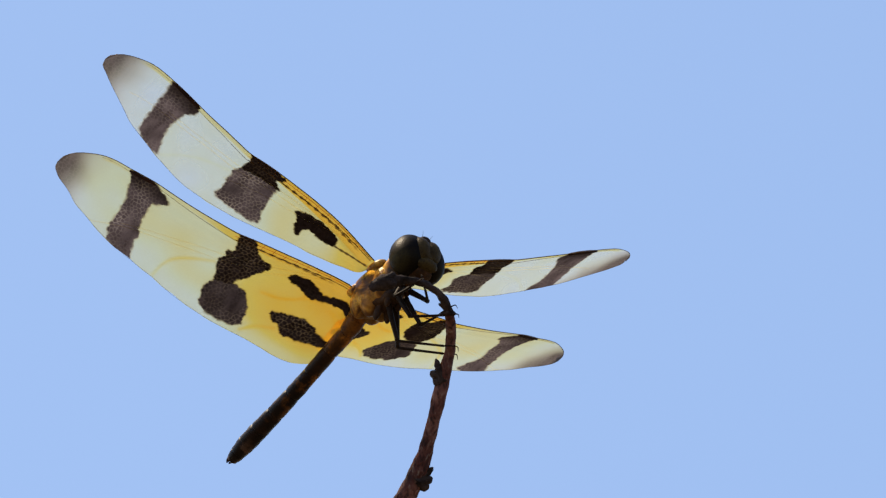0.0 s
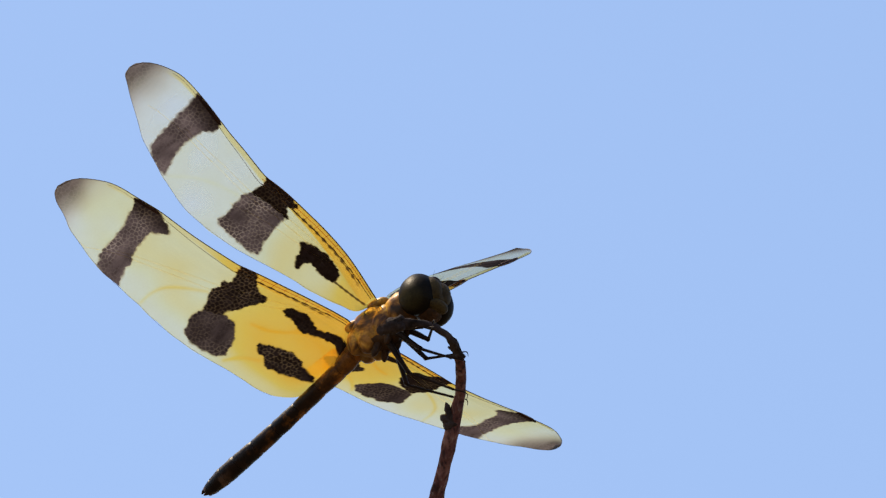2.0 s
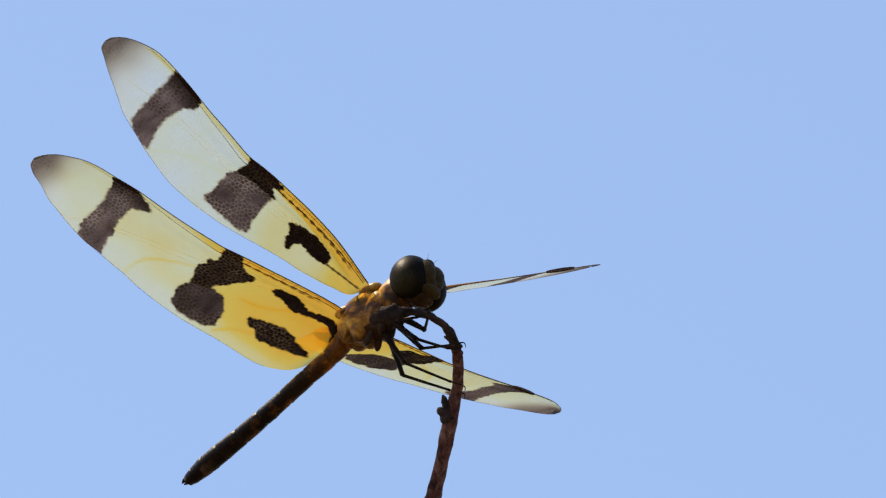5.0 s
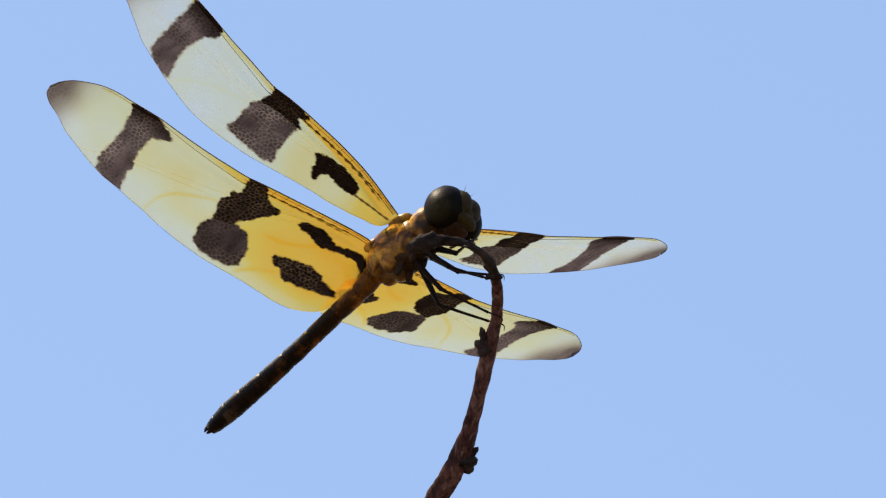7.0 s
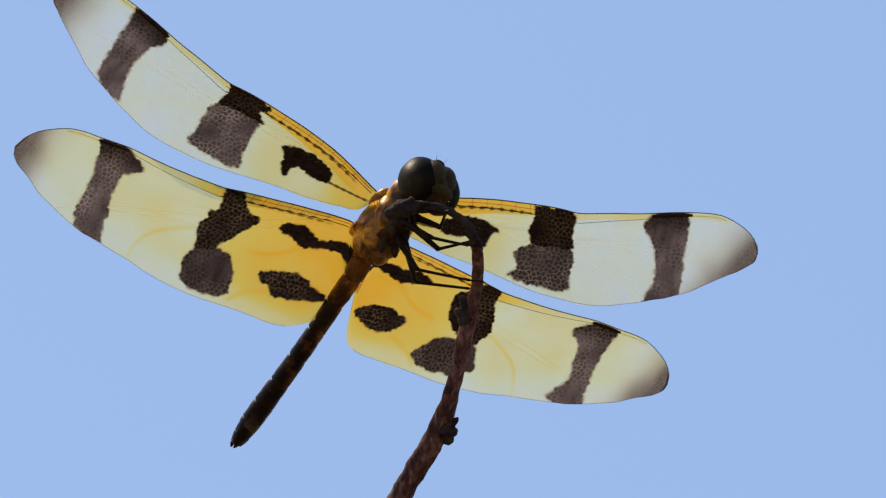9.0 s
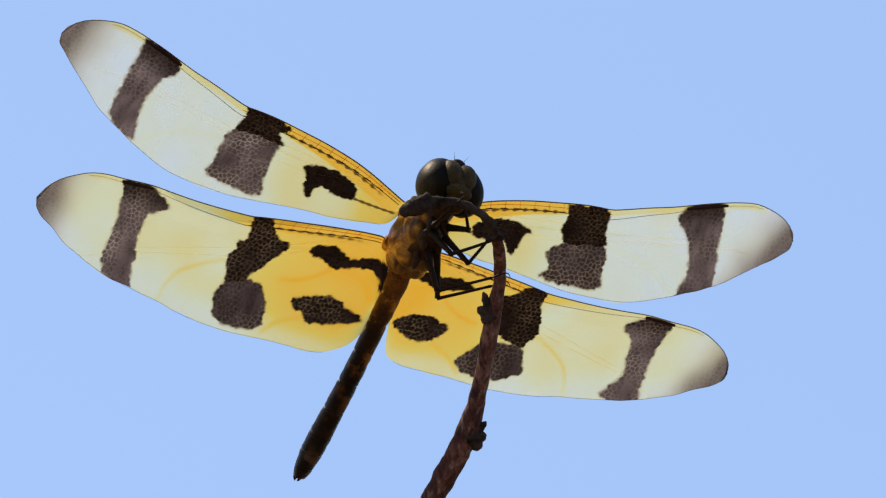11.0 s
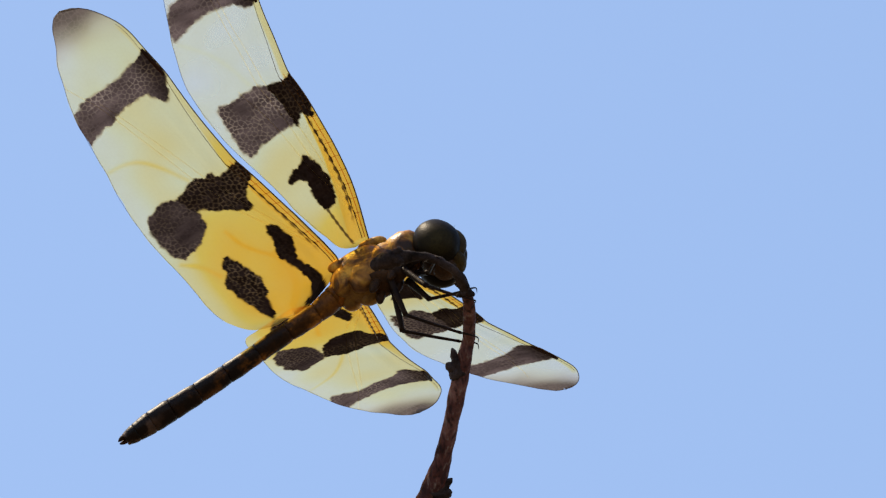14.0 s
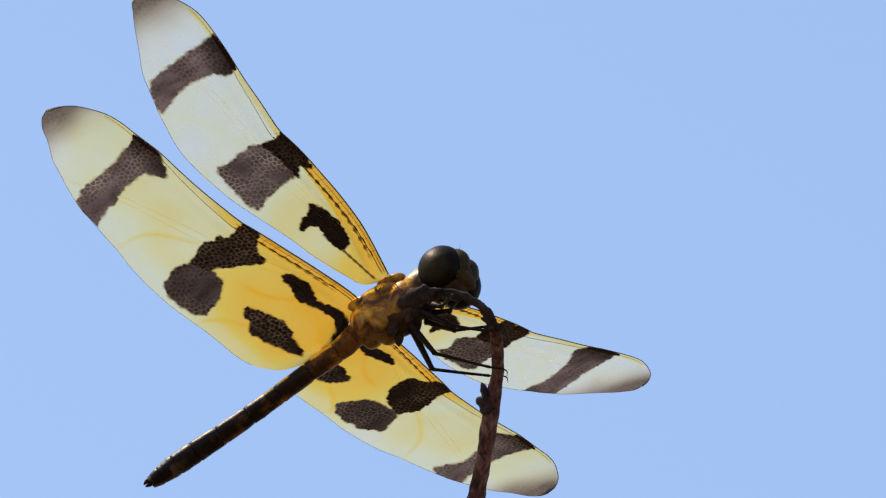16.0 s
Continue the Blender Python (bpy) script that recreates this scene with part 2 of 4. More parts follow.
    t.links.new(sheet.outputs[0], coat.inputs[1])
    t.links.new(gloss.outputs[0], coat.inputs[2])
    t.links.new(coat.outputs[0], out.inputs["Surface"])
    return m


def gold_vein_material(name, low, high):
    """Amber veins, thin enough to let light through."""
    m, t, p, out = material(name)
    t.nodes.remove(p)
    where = t.nodes.new("ShaderNodeTexCoord").outputs["Object"]
    grain = node(t, "ShaderNodeTexNoise", Scale=900.0, Detail=3.0)
    t.links.new(where, grain.inputs["Vector"])
    colour = ramp(t, grain.outputs["Fac"], ((0.35, low), (0.65, high)))
    glow = t.nodes.new("ShaderNodeBsdfTranslucent")
    clear = t.nodes.new("ShaderNodeBsdfTransparent")
    both = t.nodes.new("ShaderNodeMixShader")
    both.inputs[0].default_value = 0.35
    for n, k in ((clear, 1), (glow, 2)):
        t.links.new(colour, n.inputs["Color"])
        t.links.new(n.outputs[0], both.inputs[k])
    t.links.new(both.outputs[0], out.inputs["Surface"])
    return m


def ground_material():
    # soil colours of the unseen sheet, which set the light from below
    m, t, p, _ = material("unseen_soil")
    where = t.nodes.new("ShaderNodeTexCoord").outputs["Object"]
    big = node(t, "ShaderNodeTexNoise", Scale=0.4, Detail=6.0)
    fine = node(t, "ShaderNodeTexNoise", Scale=30.0, Detail=5.0)
    for n in (big, fine):
        t.links.new(where, n.inputs["Vector"])
    base = ramp(t, big.outputs["Fac"], ((0.35, (0.09, 0.075, 0.035)), (0.65, (0.22, 0.16, 0.085))))
    t.links.new(mixed(t, fine.outputs["Fac"], base, (0.05, 0.04, 0.02)), p.inputs["Base Color"])
    p.inputs["Roughness"].default_value = 0.9
    return m


BARK = bark_material()
BUD = shell("bud_scale", (0.010, 0.006, 0.005), (0.075, 0.050, 0.046), 1000, 0.8, 1.0, shine=0.10)
AMBER = thorax_material()
BROWN = shell("brown_underside", (0.010, 0.005, 0.004), (0.075, 0.030, 0.010), 600, 0.5, 0.8, shine=0.12)
ABDOMEN = abdomen_material()
BLACK = shell("black_abdomen", (0.014, 0.005, 0.003), (0.050, 0.016, 0.009), 450, 0.6, 0.5, shine=0.12)
FACE = shell("olive_face", (0.030, 0.019, 0.008), (0.080, 0.052, 0.019), 500, 0.5, 0.5, shine=0.06)
LEG = shell("black_leg", (0.007, 0.004, 0.003), (0.030, 0.013, 0.007), 900, 0.5, 0.4, shine=0.08)
VEIN = shell("dark_vein", (0.04, 0.018, 0.007), (0.15, 0.066, 0.016), 900, 0.5, 0.2)
GOLD_VEIN = gold_vein_material("golden_vein", (0.55, 0.28, 0.05), (0.75, 0.45, 0.10))
PALE_VEIN = gold_vein_material("pale_vein", (0.82, 0.75, 0.50), (0.89, 0.83, 0.62))
EYE = eye_material()
WING = wing_material()
SOIL = ground_material()


# ---- building ----
def part(name, bm, mat, parent, label=""):
    mesh = bpy.data.meshes.new(name)
    for face in bm.faces:
        face.smooth = True
    bm.to_mesh(mesh)
    bm.free()
    mesh.materials.append(mat)
    ob = new(name, mesh)
    ob.parent = parent
    return tagged(ob, label)


def curve(stops, steps):
    """Points of a smooth line through the stops, each a tuple of any length."""
    p = np.array(stops, float)
    p = np.vstack([2 * p[0] - p[1], p, 2 * p[-1] - p[-2]])
    out = []
    for k in range(1, len(p) - 2):
        for f in np.arange(steps) / steps:
            a, b, c, d = p[k - 1:k + 3]
            out.append(0.5 * (2 * b + (c - a) * f + (2 * a - 5 * b + 4 * c - d) * f ** 2 + (3 * b - a - 3 * c + d) * f ** 3))
    return np.array(out + [p[-2]])


def tube(bm, rows, sides=10, rough=0.0, seed=0.0, flat=1.0, grain=900.0):
    """A closed tube along rows of x, y, z, radius."""
    rows = np.asarray(rows, float)
    way = np.gradient(rows[:, :3], axis=0)
    side, rings = Vector((0.3, 0.2, 1.0)), []
    for (x, y, z, radius), d in zip(rows, way):
        d = Vector(d).normalized()
        side = (side - d * side.dot(d)).normalized()
        over = d.cross(side)
        ring = []
        for k in range(sides):
            a = 2 * math.pi * k / sides
            n = side * math.cos(a) + over * (math.sin(a) * flat)
            at = Vector((x, y, z)) + n * radius
            if rough:
                at += n * radius * rough * (noise.noise(at * grain + Vector((seed, 0, 0))) + 0.5 * noise.noise(at * grain * 2.7))
            ring.append(bm.verts.new(at))
        rings.append(ring)
    for a, b in zip(rings, rings[1:]):
        for k in range(sides):
            bm.faces.new((a[k], a[(k + 1) % sides], b[(k + 1) % sides], b[k]))
    bm.faces.new(rings[0][::-1])
    bm.faces.new(rings[-1])
    return bm


def blob(centre, size, turn=(0, 0, 0), rough=0.0, seed=0.0, detail=(28, 18), grain=500.0):
    """A rounded lump in millimetres, with an uneven skin."""
    bm = bmesh.new()
    bmesh.ops.create_uvsphere(bm, u_segments=detail[0], v_segments=detail[1], radius=1.0)
    m = pose(*[c * MM for c in centre], *turn)
    for v in bm.verts:
        n = v.co.copy()
        at = Vector((n.x * size[0], n.y * size[1], n.z * size[2])) * MM
        if rough:
            at *= 1 + rough * (noise.noise(at * grain + Vector((seed, seed, 0))) + 0.4 * noise.noise(at * grain * 3))
        v.co = m @ at
    return bm


# ---- the ground, out of sight below, added for bounce light and support ----
def build_ground():
    bm = bmesh.new()
    bmesh.ops.create_grid(bm, x_segments=40, y_segments=40, size=3000)
    return tagged(part("ground", bm, SOIL, None), "unseen soil sheet below the perch, bounces light upwards", "ground", kind="structure")


# ---- the twig ----
UPWARD = Vector((0, -0.5, 0.8660254))  # the plane in which the tip of the twig bends


def in_plane(x, h, near=0.0):
    """A place by the tip of the twig, in metres from where it bends over, from millimetres across, up, and out of its plane."""
    return (Vector((1, 0, 0)) * x + UPWARD * h + Vector((0, -0.8660254, -0.5)) * near) * MM


def build_twig():
    ob = new("twig")
    tagged(ob, "bare curved brown twig, hooked over at its tip", "twig")
    tip = ((-6.85, 6.85, 0.25), (-6.5, 7.3, 0.58), (-5.3, 7.8, 0.72), (-3.85, 8.0, 0.46), (-2.35, 7.92, 0.35),
           (-0.85, 7.37, 0.35), (0.34, 6.4, 0.37), (1.0, 5.0, 0.42), (1.31, 3.40, 0.49), (1.25, 1.05, 0.52),
           (0.84, -1.05, 0.60), (0.42, -3.14, 0.68), (-0.21, -6.27, 0.63), (-0.84, -8.88, 0.68), (-1.46, -10.97, 0.86),
           (-2.33, -13.07, 0.93), (-3.75, -15.57, 0.93), (-5.4, -18.5, 0.92), (-7.9, -23.0, 0.95), (-11.6, -30, 1.0))
    rows = [(*in_plane(x, h, 3.4 * min(1.0, max(0.0, (h - 2.0) / 5.0))), r * 1.07 * MM) for x, h, r in tip]
    rows += [(*(Vector(p) * MM), r * MM) for *p, r in
             ((-24, 26, -62, 1.1), (-48, 28, -160, 1.4), (-85, 10, -560, 2.6), (-120, -30, -1250, 4.2), (-140, -60, -2004, 6.0))]
    line = curve(rows, 7)
    part("stem", tube(bmesh.new(), line[49:], 22, 0.16, 3.0, grain=1000.0), BARK, ob, "reddish brown bark with pale streaks")
    part("tip", tube(bmesh.new(), line[:51] * (1, 1, 1, 0.985), 22, 0.32, 3.0, grain=1700.0), BUD, ob, "black tip, darker than the stem")

    def bud(name, base, ends, size):
        bm = bmesh.new()
        for k, (x, h, near, r) in enumerate(ends):
            a, b = in_plane(*base), in_plane(x, h, near)
            mid = a.lerp(b, 0.5) + Vector((noise.noise(b * 900), 0, noise.noise(a * 900))) * 0.15 * MM
            tube(bm, curve([(*a, size * MM), (*mid, r * 1.15 * MM), (*a.lerp(b, 0.85), r * 0.8 * MM), (*b, 0.08 * MM)], 4), 9, 0.35, k * 4.0, grain=2300.0)
        part(name, bm, BUD, ob, "dark scaly bud")

    bud("bud", (0.55, -2.1, 0.1), ((-0.15, 0.2, 0.2, 0.34), (-0.65, -1.1, 0.3, 0.45), (-0.4, -2.1, 0.3, 0.48), (0.1, -0.6, 0.5, 0.36)), 0.68)
    bud("bud", (-1.6, -12.4, 0.1), ((-0.1, -10.85, 0.2, 0.36), (-0.1, -12.0, 0.3, 0.5), (-0.5, -13.1, 0.2, 0.5), (-0.9, -11.7, 0.5, 0.4)), 0.9)
    bud("bud", (1.1, 5.0, 2.1), ((0.0, 5.75, 2.5, 0.2), (0.15, 4.6, 2.3, 0.26), (1.75, 4.7, 2.1, 0.24)), 0.42)
    bud("knot", (-5.6, 7.85, 3.5), ((-4.5, 8.7, 3.6, 0.42), (-6.3, 8.0, 3.9, 0.4), (-4.3, 7.5, 4.0, 0.42)), 0.6)
    return ob


# ---- the dragonfly; its body space is in millimetres, x to its right, y ahead, z to its back ----
RIGHT_FORE, RIGHT_HIND = Vector((1.66, 1.66, 2.88)), Vector((2.17, -1.68, 1.19))


def build_body():
    ob = new("dragonfly")
    tagged(ob, "amber and black dragonfly with brown-banded yellow wings, clinging to a twig", "dragonfly")
    part("thorax", blob((0, 0.1, 0.2), (2.15, 3.45, 2.65), (-12, 0, 0), 0.07, 1.0, (48, 34)), AMBER, ob, "dark brown thorax with golden patches")
    part("sternum", blob((0, 0.9, -1.75), (1.35, 2.5, 0.95), (-14, 0, 0), 0.25, 5.0, (40, 26)), BROWN, ob, "dark brown underside")
    part("prothorax", blob((0, 3.9, 0.25), (1.7, 1.9, 2.0), (0, 0, 0), 0.15, 8.0), AMBER, ob)
    for side in (1, -1):
        for y, z, thick, long, seed in ((1.9, -0.25, 1.35, 2.0, 3.0), (0.0, -0.5, 1.4, 2.25, 7.0), (-1.75, -0.15, 1.1, 1.75, 13.0)):
            part("side_plate", blob((side * 0.74, y, z), (1.24, thick, long), (-24, 0, side * 5), 0.06, side * seed, (36, 26)), AMBER, ob)
        part("wing_hinge", blob((side * 1.2, 1.7, 2.05), (0.75, 1.35, 0.55), (-10, side * 20, 0), 0.12, side * 9.0, (22, 14)), AMBER, ob)
        part("wing_hinge", blob((side * 1.5, -1.5, 1.2), (0.65, 1.2, 0.6), (-10, side * 20, 0), 0.12, side * 11.0, (22, 14)), AMBER, ob)
        for y, z in ((3.9, -1.7), (2.4, -2.4), (0.6, -2.7)):
            part("coxa", blob((side * 0.62, y - 0.2, z), (0.38, 0.45, 1.05), (-24, side * -10, 0), 0.2, y * side, (16, 12)), BROWN, ob)
    return ob


def build_head(ob):
    cx, cy, cz = 0.0, 6.7, -0.45
    head = part("head", blob((cx, cy - 0.6, cz), (2.2, 1.4, 2.0), (0, 0, 0), 0.05, 2.0), BROWN, ob, "dark brown head")
    for side in (1, -1):
        part("eye", blob((side * 1.15, cy - 0.15, cz + 0.15), (1.85, 2.05, 2.45), (0, side * -12, side * 12), 0.03, side * 3.0, (40, 26)), EYE, head, "dark olive brown compound eye")
        part("brow", blob((side * 0.68, cy + 1.25, cz + 0.1), (1.02, 1.05, 1.6), (8, side * 6, 0), 0.10, side * 4.0, (26, 18)), FACE, head, "dark olive brown brow")
    part("clypeus", blob((cx, cy + 1.0, cz - 0.9), (1.5, 0.95, 0.85), (10, 0, 0), 0.10, 14.0), FACE, head, "olive brown face plate")
    part("labrum", blob((cx, cy + 1.05, cz - 1.65), (1.2, 0.8, 0.6), (0, 0, 0), 0.12, 6.0), FACE, head)
    part("mouth", blob((cx, cy + 0.0, cz - 1.9), (1.3, 1.1, 0.65), (0, 0, 0), 0.15, 7.0), BROWN, head)
    part("crown", blob((cx, cy + 1.2, cz + 1.6), (0.75, 0.6, 0.5), (0, 0, 0), 0.2, 9.0, (16, 12)), BLACK, head)
    for side in (1, -1):
        rows = curve([(side * 0.4 * MM, (cy + 1.45) * MM, (cz + 1.75) * MM, 0.03 * MM), (side * 0.55 * MM, (cy + 1.8) * MM, (cz + 2.0) * MM, 0.013 * MM),
                      (side * 0.7 * MM, (cy + 2.05) * MM, (cz + 2.2) * MM, 0.005 * MM)], 5)
        part("antenna", tube(bmesh.new(), rows, 6), BLACK, head)
    return head


def build_abdomen(ob):
    start, end = Vector((0, -2.3, -0.2)), Vector((0, -24.75, -4.0))
    lengths = (0.05, 0.075, 0.13, 0.14, 0.14, 0.13, 0.115, 0.09, 0.07, 0.05)
    widths = (1.15, 1.02, 0.90, 0.85, 0.85, 0.86, 0.90, 0.97, 0.95, 0.80, 0.55)
    along = 0.0
    for k, length in enumerate(lengths):
        rows = []
        for f in (0.0, 0.04, 0.12, 0.3, 0.5, 0.7, 0.88, 0.96, 1.0):
            s = along + f * length
            at = start.lerp(end, s)
            at.z -= 0.5 * step(0.0, 0.12, s) * (1 - step(0.5, 1.0, s))
            w = widths[k] + (widths[k + 1] - widths[k]) * f
            w *= 1.0 - 0.10 * (abs(f - 0.5) * 2) ** 6 + 0.05 * (f > 0.9)
            rows.append((*(at * MM), w * MM))
        part("abdomen_segment", tube(bmesh.new(), rows, 20, 0.07, k * 5.0, 1.08, 1200.0), ABDOMEN, ob, "rusty brown ring" if k < 3 else "")
        along += length
    way = (end - start).normalized()
    for side in (1, -1):
        a = end - way * 0.6 + Vector((side * 0.22, 0, 0.15))
        rows = curve([(*(a * MM), 0.24 * MM), (*((a + way * 0.6) * MM), 0.22 * MM), (*((a + way * 1.0 - Vector((side * 0.08, 0, 0))) * MM), 0.06 * MM)], 4)
        part("clasper", tube(bmesh.new(), rows, 8, 0.1), BLACK, ob)


# ---- the wings: u outward along the span, v towards the leading edge, in millimetres ----
FORE_LEAD = ((-0.3, 0), (1.8, 0.55), (3.4, 0.95), (5.5, 1.35), (8.5, 1.62), (11, 1.68), (13.5, 1.7), (15.2, 1.6), (16.5, 1.47), (18, 1.65), (20, 1.95), (22.2, 2.22), (23.8, 2.5),
             (25.4, 2.79), (27.3, 3.05), (28.8, 3.18), (30, 3.16), (31.1, 2.88), (32.3, 2.38), (33.2, 1.8), (33.9, 1.05), (34.1, 0.68), (34.2, 0.1))
FORE_TRAIL = ((-0.3, -1.3), (0, -2.15), (0.6, -2.7), (1.7, -3.05), (4.7, -4), (6.5, -4.38), (8.3, -4.8), (10, -5.28), (11.8, -5.77), (13.8, -6.25), (15.8, -6.5), (17.5, -6.68),
              (19.5, -6.72), (21, -6.52), (22.3, -6.2), (23.8, -5.82), (25.2, -5.35), (26.4, -4.95), (28, -4.37), (29.4, -3.53), (30.6, -2.82), (32, -2.02), (33.1, -1.3), (33.88, -0.78), (34.1, -0.45), (34.2, 0.1))
HIND_LEAD = ((-1.9, -5.5), (-1.82, -4.4), (-1.5, -2.8), (-0.9, -0.9), (-0.3, 0.25), (1.5, 0.15), (3.4, -0.2), (5.6, -0.65), (7.6, -1.1), (9.7, -1.56), (11.5, -2.0), (12.6, -2.28), (14.4, -2.5),
             (16.3, -2.7), (18.2, -2.85), (20.3, -2.94), (22.4, -3.0), (24, -3.2), (25.4, -3.4), (27, -3.6), (28.4, -4.0), (29.7, -4.72), (30.8, -5.52), (31.6, -6.5), (31.82, -7.1), (31.9, -7.7))
HIND_TRAIL = ((-1.9, -5.7), (-1.84, -6.8), (-1.5, -8.4), (-0.9, -9.7), (0.1, -10.65), (1.1, -11.1), (2.2, -11.33), (3.9, -11.5), (5.6, -11.68), (7.6, -11.98), (9.6, -12.28), (11.6, -12.42), (13.5, -12.45), (15.2, -12.38),
              (17, -12.13), (18.5, -12.06), (20, -11.95), (21.6, -11.82), (23.2, -11.64), (24.7, -11.33), (26.2, -10.9), (27.8, -10.43), (29.3, -9.66), (30.8, -9.05), (31.6, -8.5), (31.83, -8.15), (31.9, -7.7))

# brown patches: outline in u, v; how pale the brown is; how far the veins stand out in it
FORE_SPOT = ((9.4, -1.2), (8.1, -0.42), (6.5, -0.18), (5.2, -0.28), (4.0, -0.84), (3.7, -1.45), (3.9, -2.1), (5.2, -2.24), (6.6, -2.05), (7.2, -2.4), (7.4, -3.35), (8.0, -3.42), (8.4, -2.44), (8.7, -1.56))
FORE_RIGHT = ((((27.6, 3.2), (23.8, 2.8), (23.3, 1.7), (23.5, 1.0), (24.3, 0.4), (24.5, -0.9), (24.7, -2.2), (24.4, -3.4), (23.8, -5.6), (24.5, -5.6), (25.8, -5.2), (27.1, -4.4), (27.2, -1.4), (27.4, 1.9)), 0.62, 0.3),
              (((16.6, 1.9), (14.2, 2.0), (12.0, 1.5), (12.0, 0.8), (12.8, 0.6), (12.1, 0.05), (11.6, -0.3), (13.3, -0.55), (14.6, -0.65), (16.2, -0.95), (16.3, 0.1), (16.1, 0.7)), 0.0, 0.25),
              (((16.8, -1.35), (16.1, -0.7), (14.2, -0.3), (12.5, -0.1), (12.0, -0.5), (12.0, -1.7), (11.8, -2.9), (11.7, -3.9), (11.2, -5.15), (12.2, -5.4), (13.5, -5.5), (14.8, -5.6), (16.4, -5.6), (16.8, -5.1), (16.6, -4.0), (16.7, -2.9)), 0.45, 1.0),
              (FORE_SPOT, 0.0, 0.1))
FORE_LEFT = ((((23.6, 2.6), (27.0, 3.2), (27.3, 1.6), (27.3, -1.5), (27.5, -3.4), (27.4, -4.8), (25.7, -5.6), (24.0, -6.0), (24.3, -4.9), (24.8, -3.9), (24.8, -2.7), (24.2, -0.5), (23.2, 0.6), (22.8, 1.3)), 0.6, 0.25),
             (((12.3, 1.8), (16.5, 1.6), (16.4, -0.4), (16.9, -2.05), (12.7, -2.1), (12.1, -0.8), (12.5, 0.2)), 0.0, 0.4),
             (((12.7, -1.95), (16.9, -1.9), (17.0, -3.3), (16.9, -4.4), (17.1, -5.6), (16.2, -5.9), (13.0, -5.75), (10.6, -5.0), (11.7, -4.45), (11.6, -3.8), (11.1, -2.9), (11.8, -2.4)), 0.20, 0.9),
             (tuple((u + 0.1, v - 0.05) for u, v in FORE_SPOT), 0.0, 0.1))
HIND_RIGHT = ((((25.43, -3.32), (22.43, -2.97), (21.53, -3.42), (20.23, -3.87), (20.03, -4.42), (20.53, -4.87), (21.43, -5.47), (21.43, -7.52), (21.23, -8.42), (20.73, -9.32), (20.83, -10.02), (20.03, -12.12), (21.53, -12.12), (23.23, -11.72), (23.93, -10.42), (23.93, -8.22), (24.03, -6.62), (24.53, -5.12)), 0.6, 0.55),
              (((12.43, -2.05), (10.73, -1.65), (10.23, -2.15), (9.73, -2.82), (8.93, -3.22), (8.03, -3.17), (7.73, -3.62), (8.13, -4.52), (8.83, -5.42), (9.13, -6.22), (10.13, -7.22), (9.83, -7.82), (11.93, -8.52), (12.53, -7.12), (12.83, -6.02), (12.33, -5.52), (12.63, -4.72), (11.83, -4.32), (12.03, -3.32)), 0.03, 0.85),
              (((11.83, -8.22), (9.93, -7.52), (8.43, -7.42), (7.93, -8.12), (7.33, -8.82), (7.03, -10.32), (6.83, -10.72), (7.93, -11.52), (9.53, -11.82), (10.93, -11.82), (11.93, -11.52), (12.13, -10.52), (12.53, -9.52)), 0.2, 0.5),
              (((5.33, -7.52), (3.93, -6.92), (1.93, -6.12), (0.83, -6.22), (0.08, -6.62), (-1.27, -6.82), (-1.57, -7.27), (-0.57, -7.92), (1.33, -8.72), (3.13, -9.22), (3.83, -8.42), (4.73, -8.52)), 0.02, 0.7),
              (((5.83, -3.22), (5.33, -2.52), (3.93, -1.95), (2.53, -2.2), (1.73, -2.67), (0.13, -1.8), (-1.07, -1.65), (-1.6, -2.6), (-1.9, -3.7), (-1.9, -4.4), (-1.55, -4.3), (-1.15, -3.4), (-0.57, -2.75), (1.13, -3.22), (2.73, -4.02), (3.93, -3.62), (5.13, -3.57)), 0.0, 0.1))
HIND_LEFT = ((((22.5, -3.1), (25.3, -3.5), (25.05, -4.5), (24.9, -5.6), (24.6, -7.7), (24.5, -9.7), (24.4, -10.4), (24.7, -11.5), (23.5, -11.9), (22.0, -12.0), (20.6, -11.4), (21.0, -10.8), (21.8, -10.0), (22.5, -9.2), (22.1, -7.9), (22.1, -6.7), (21.9, -5.8), (20.9, -4.9), (20.6, -4.2), (21.9, -3.7)), 0.55, 0.55),
             (((10.6, -1.7), (12.6, -2.2), (12.3, -3.5), (13.0, -5.2), (13.3, -6.5), (12.8, -7.5), (12.2, -8.3), (11.0, -7.9), (9.8, -7.4), (8.8, -6.4), (8.3, -4.9), (8.2, -3.6), (9.5, -2.8)), 0.0, 0.6),
             (((8.1, -8.2), (9.3, -7.9), (11.3, -7.9), (12.3, -8.2), (12.9, -9.7), (12.9, -10.6), (11.8, -11.2), (10.2, -11.5), (8.5, -11.4), (7.0, -11.0), (6.2, -10.2), (6.5, -9.75), (7.5, -8.95)), 0.15, 0.55),
             (((0.3, -6.7), (1.3, -6.4), (2.9, -6.3), (3.7, -6.8), (4.7, -6.95), (5.0, -7.4), (4.6, -7.85), (3.9, -8.35), (3.7, -8.7), (2.0, -8.9), (1.1, -8.6), (-0.2, -7.9), (-1.0, -7.5), (-0.6, -7.1)), 0.02, 0.7),
             (((5.8, -2.9), (4.4, -2.15), (2.3, -2.3), (0.1, -1.9), (-0.9, -1.6), (-1.6, -2.6), (-1.9, -3.6), (-1.9, -4.2), (-1.55, -4.1), (-1.15, -3.4), (-0.4, -2.75), (1.3, -3.2), (2.5, -3.8), (4.3, -3.5), (5.7, -3.35)), 0.0, 0.1))
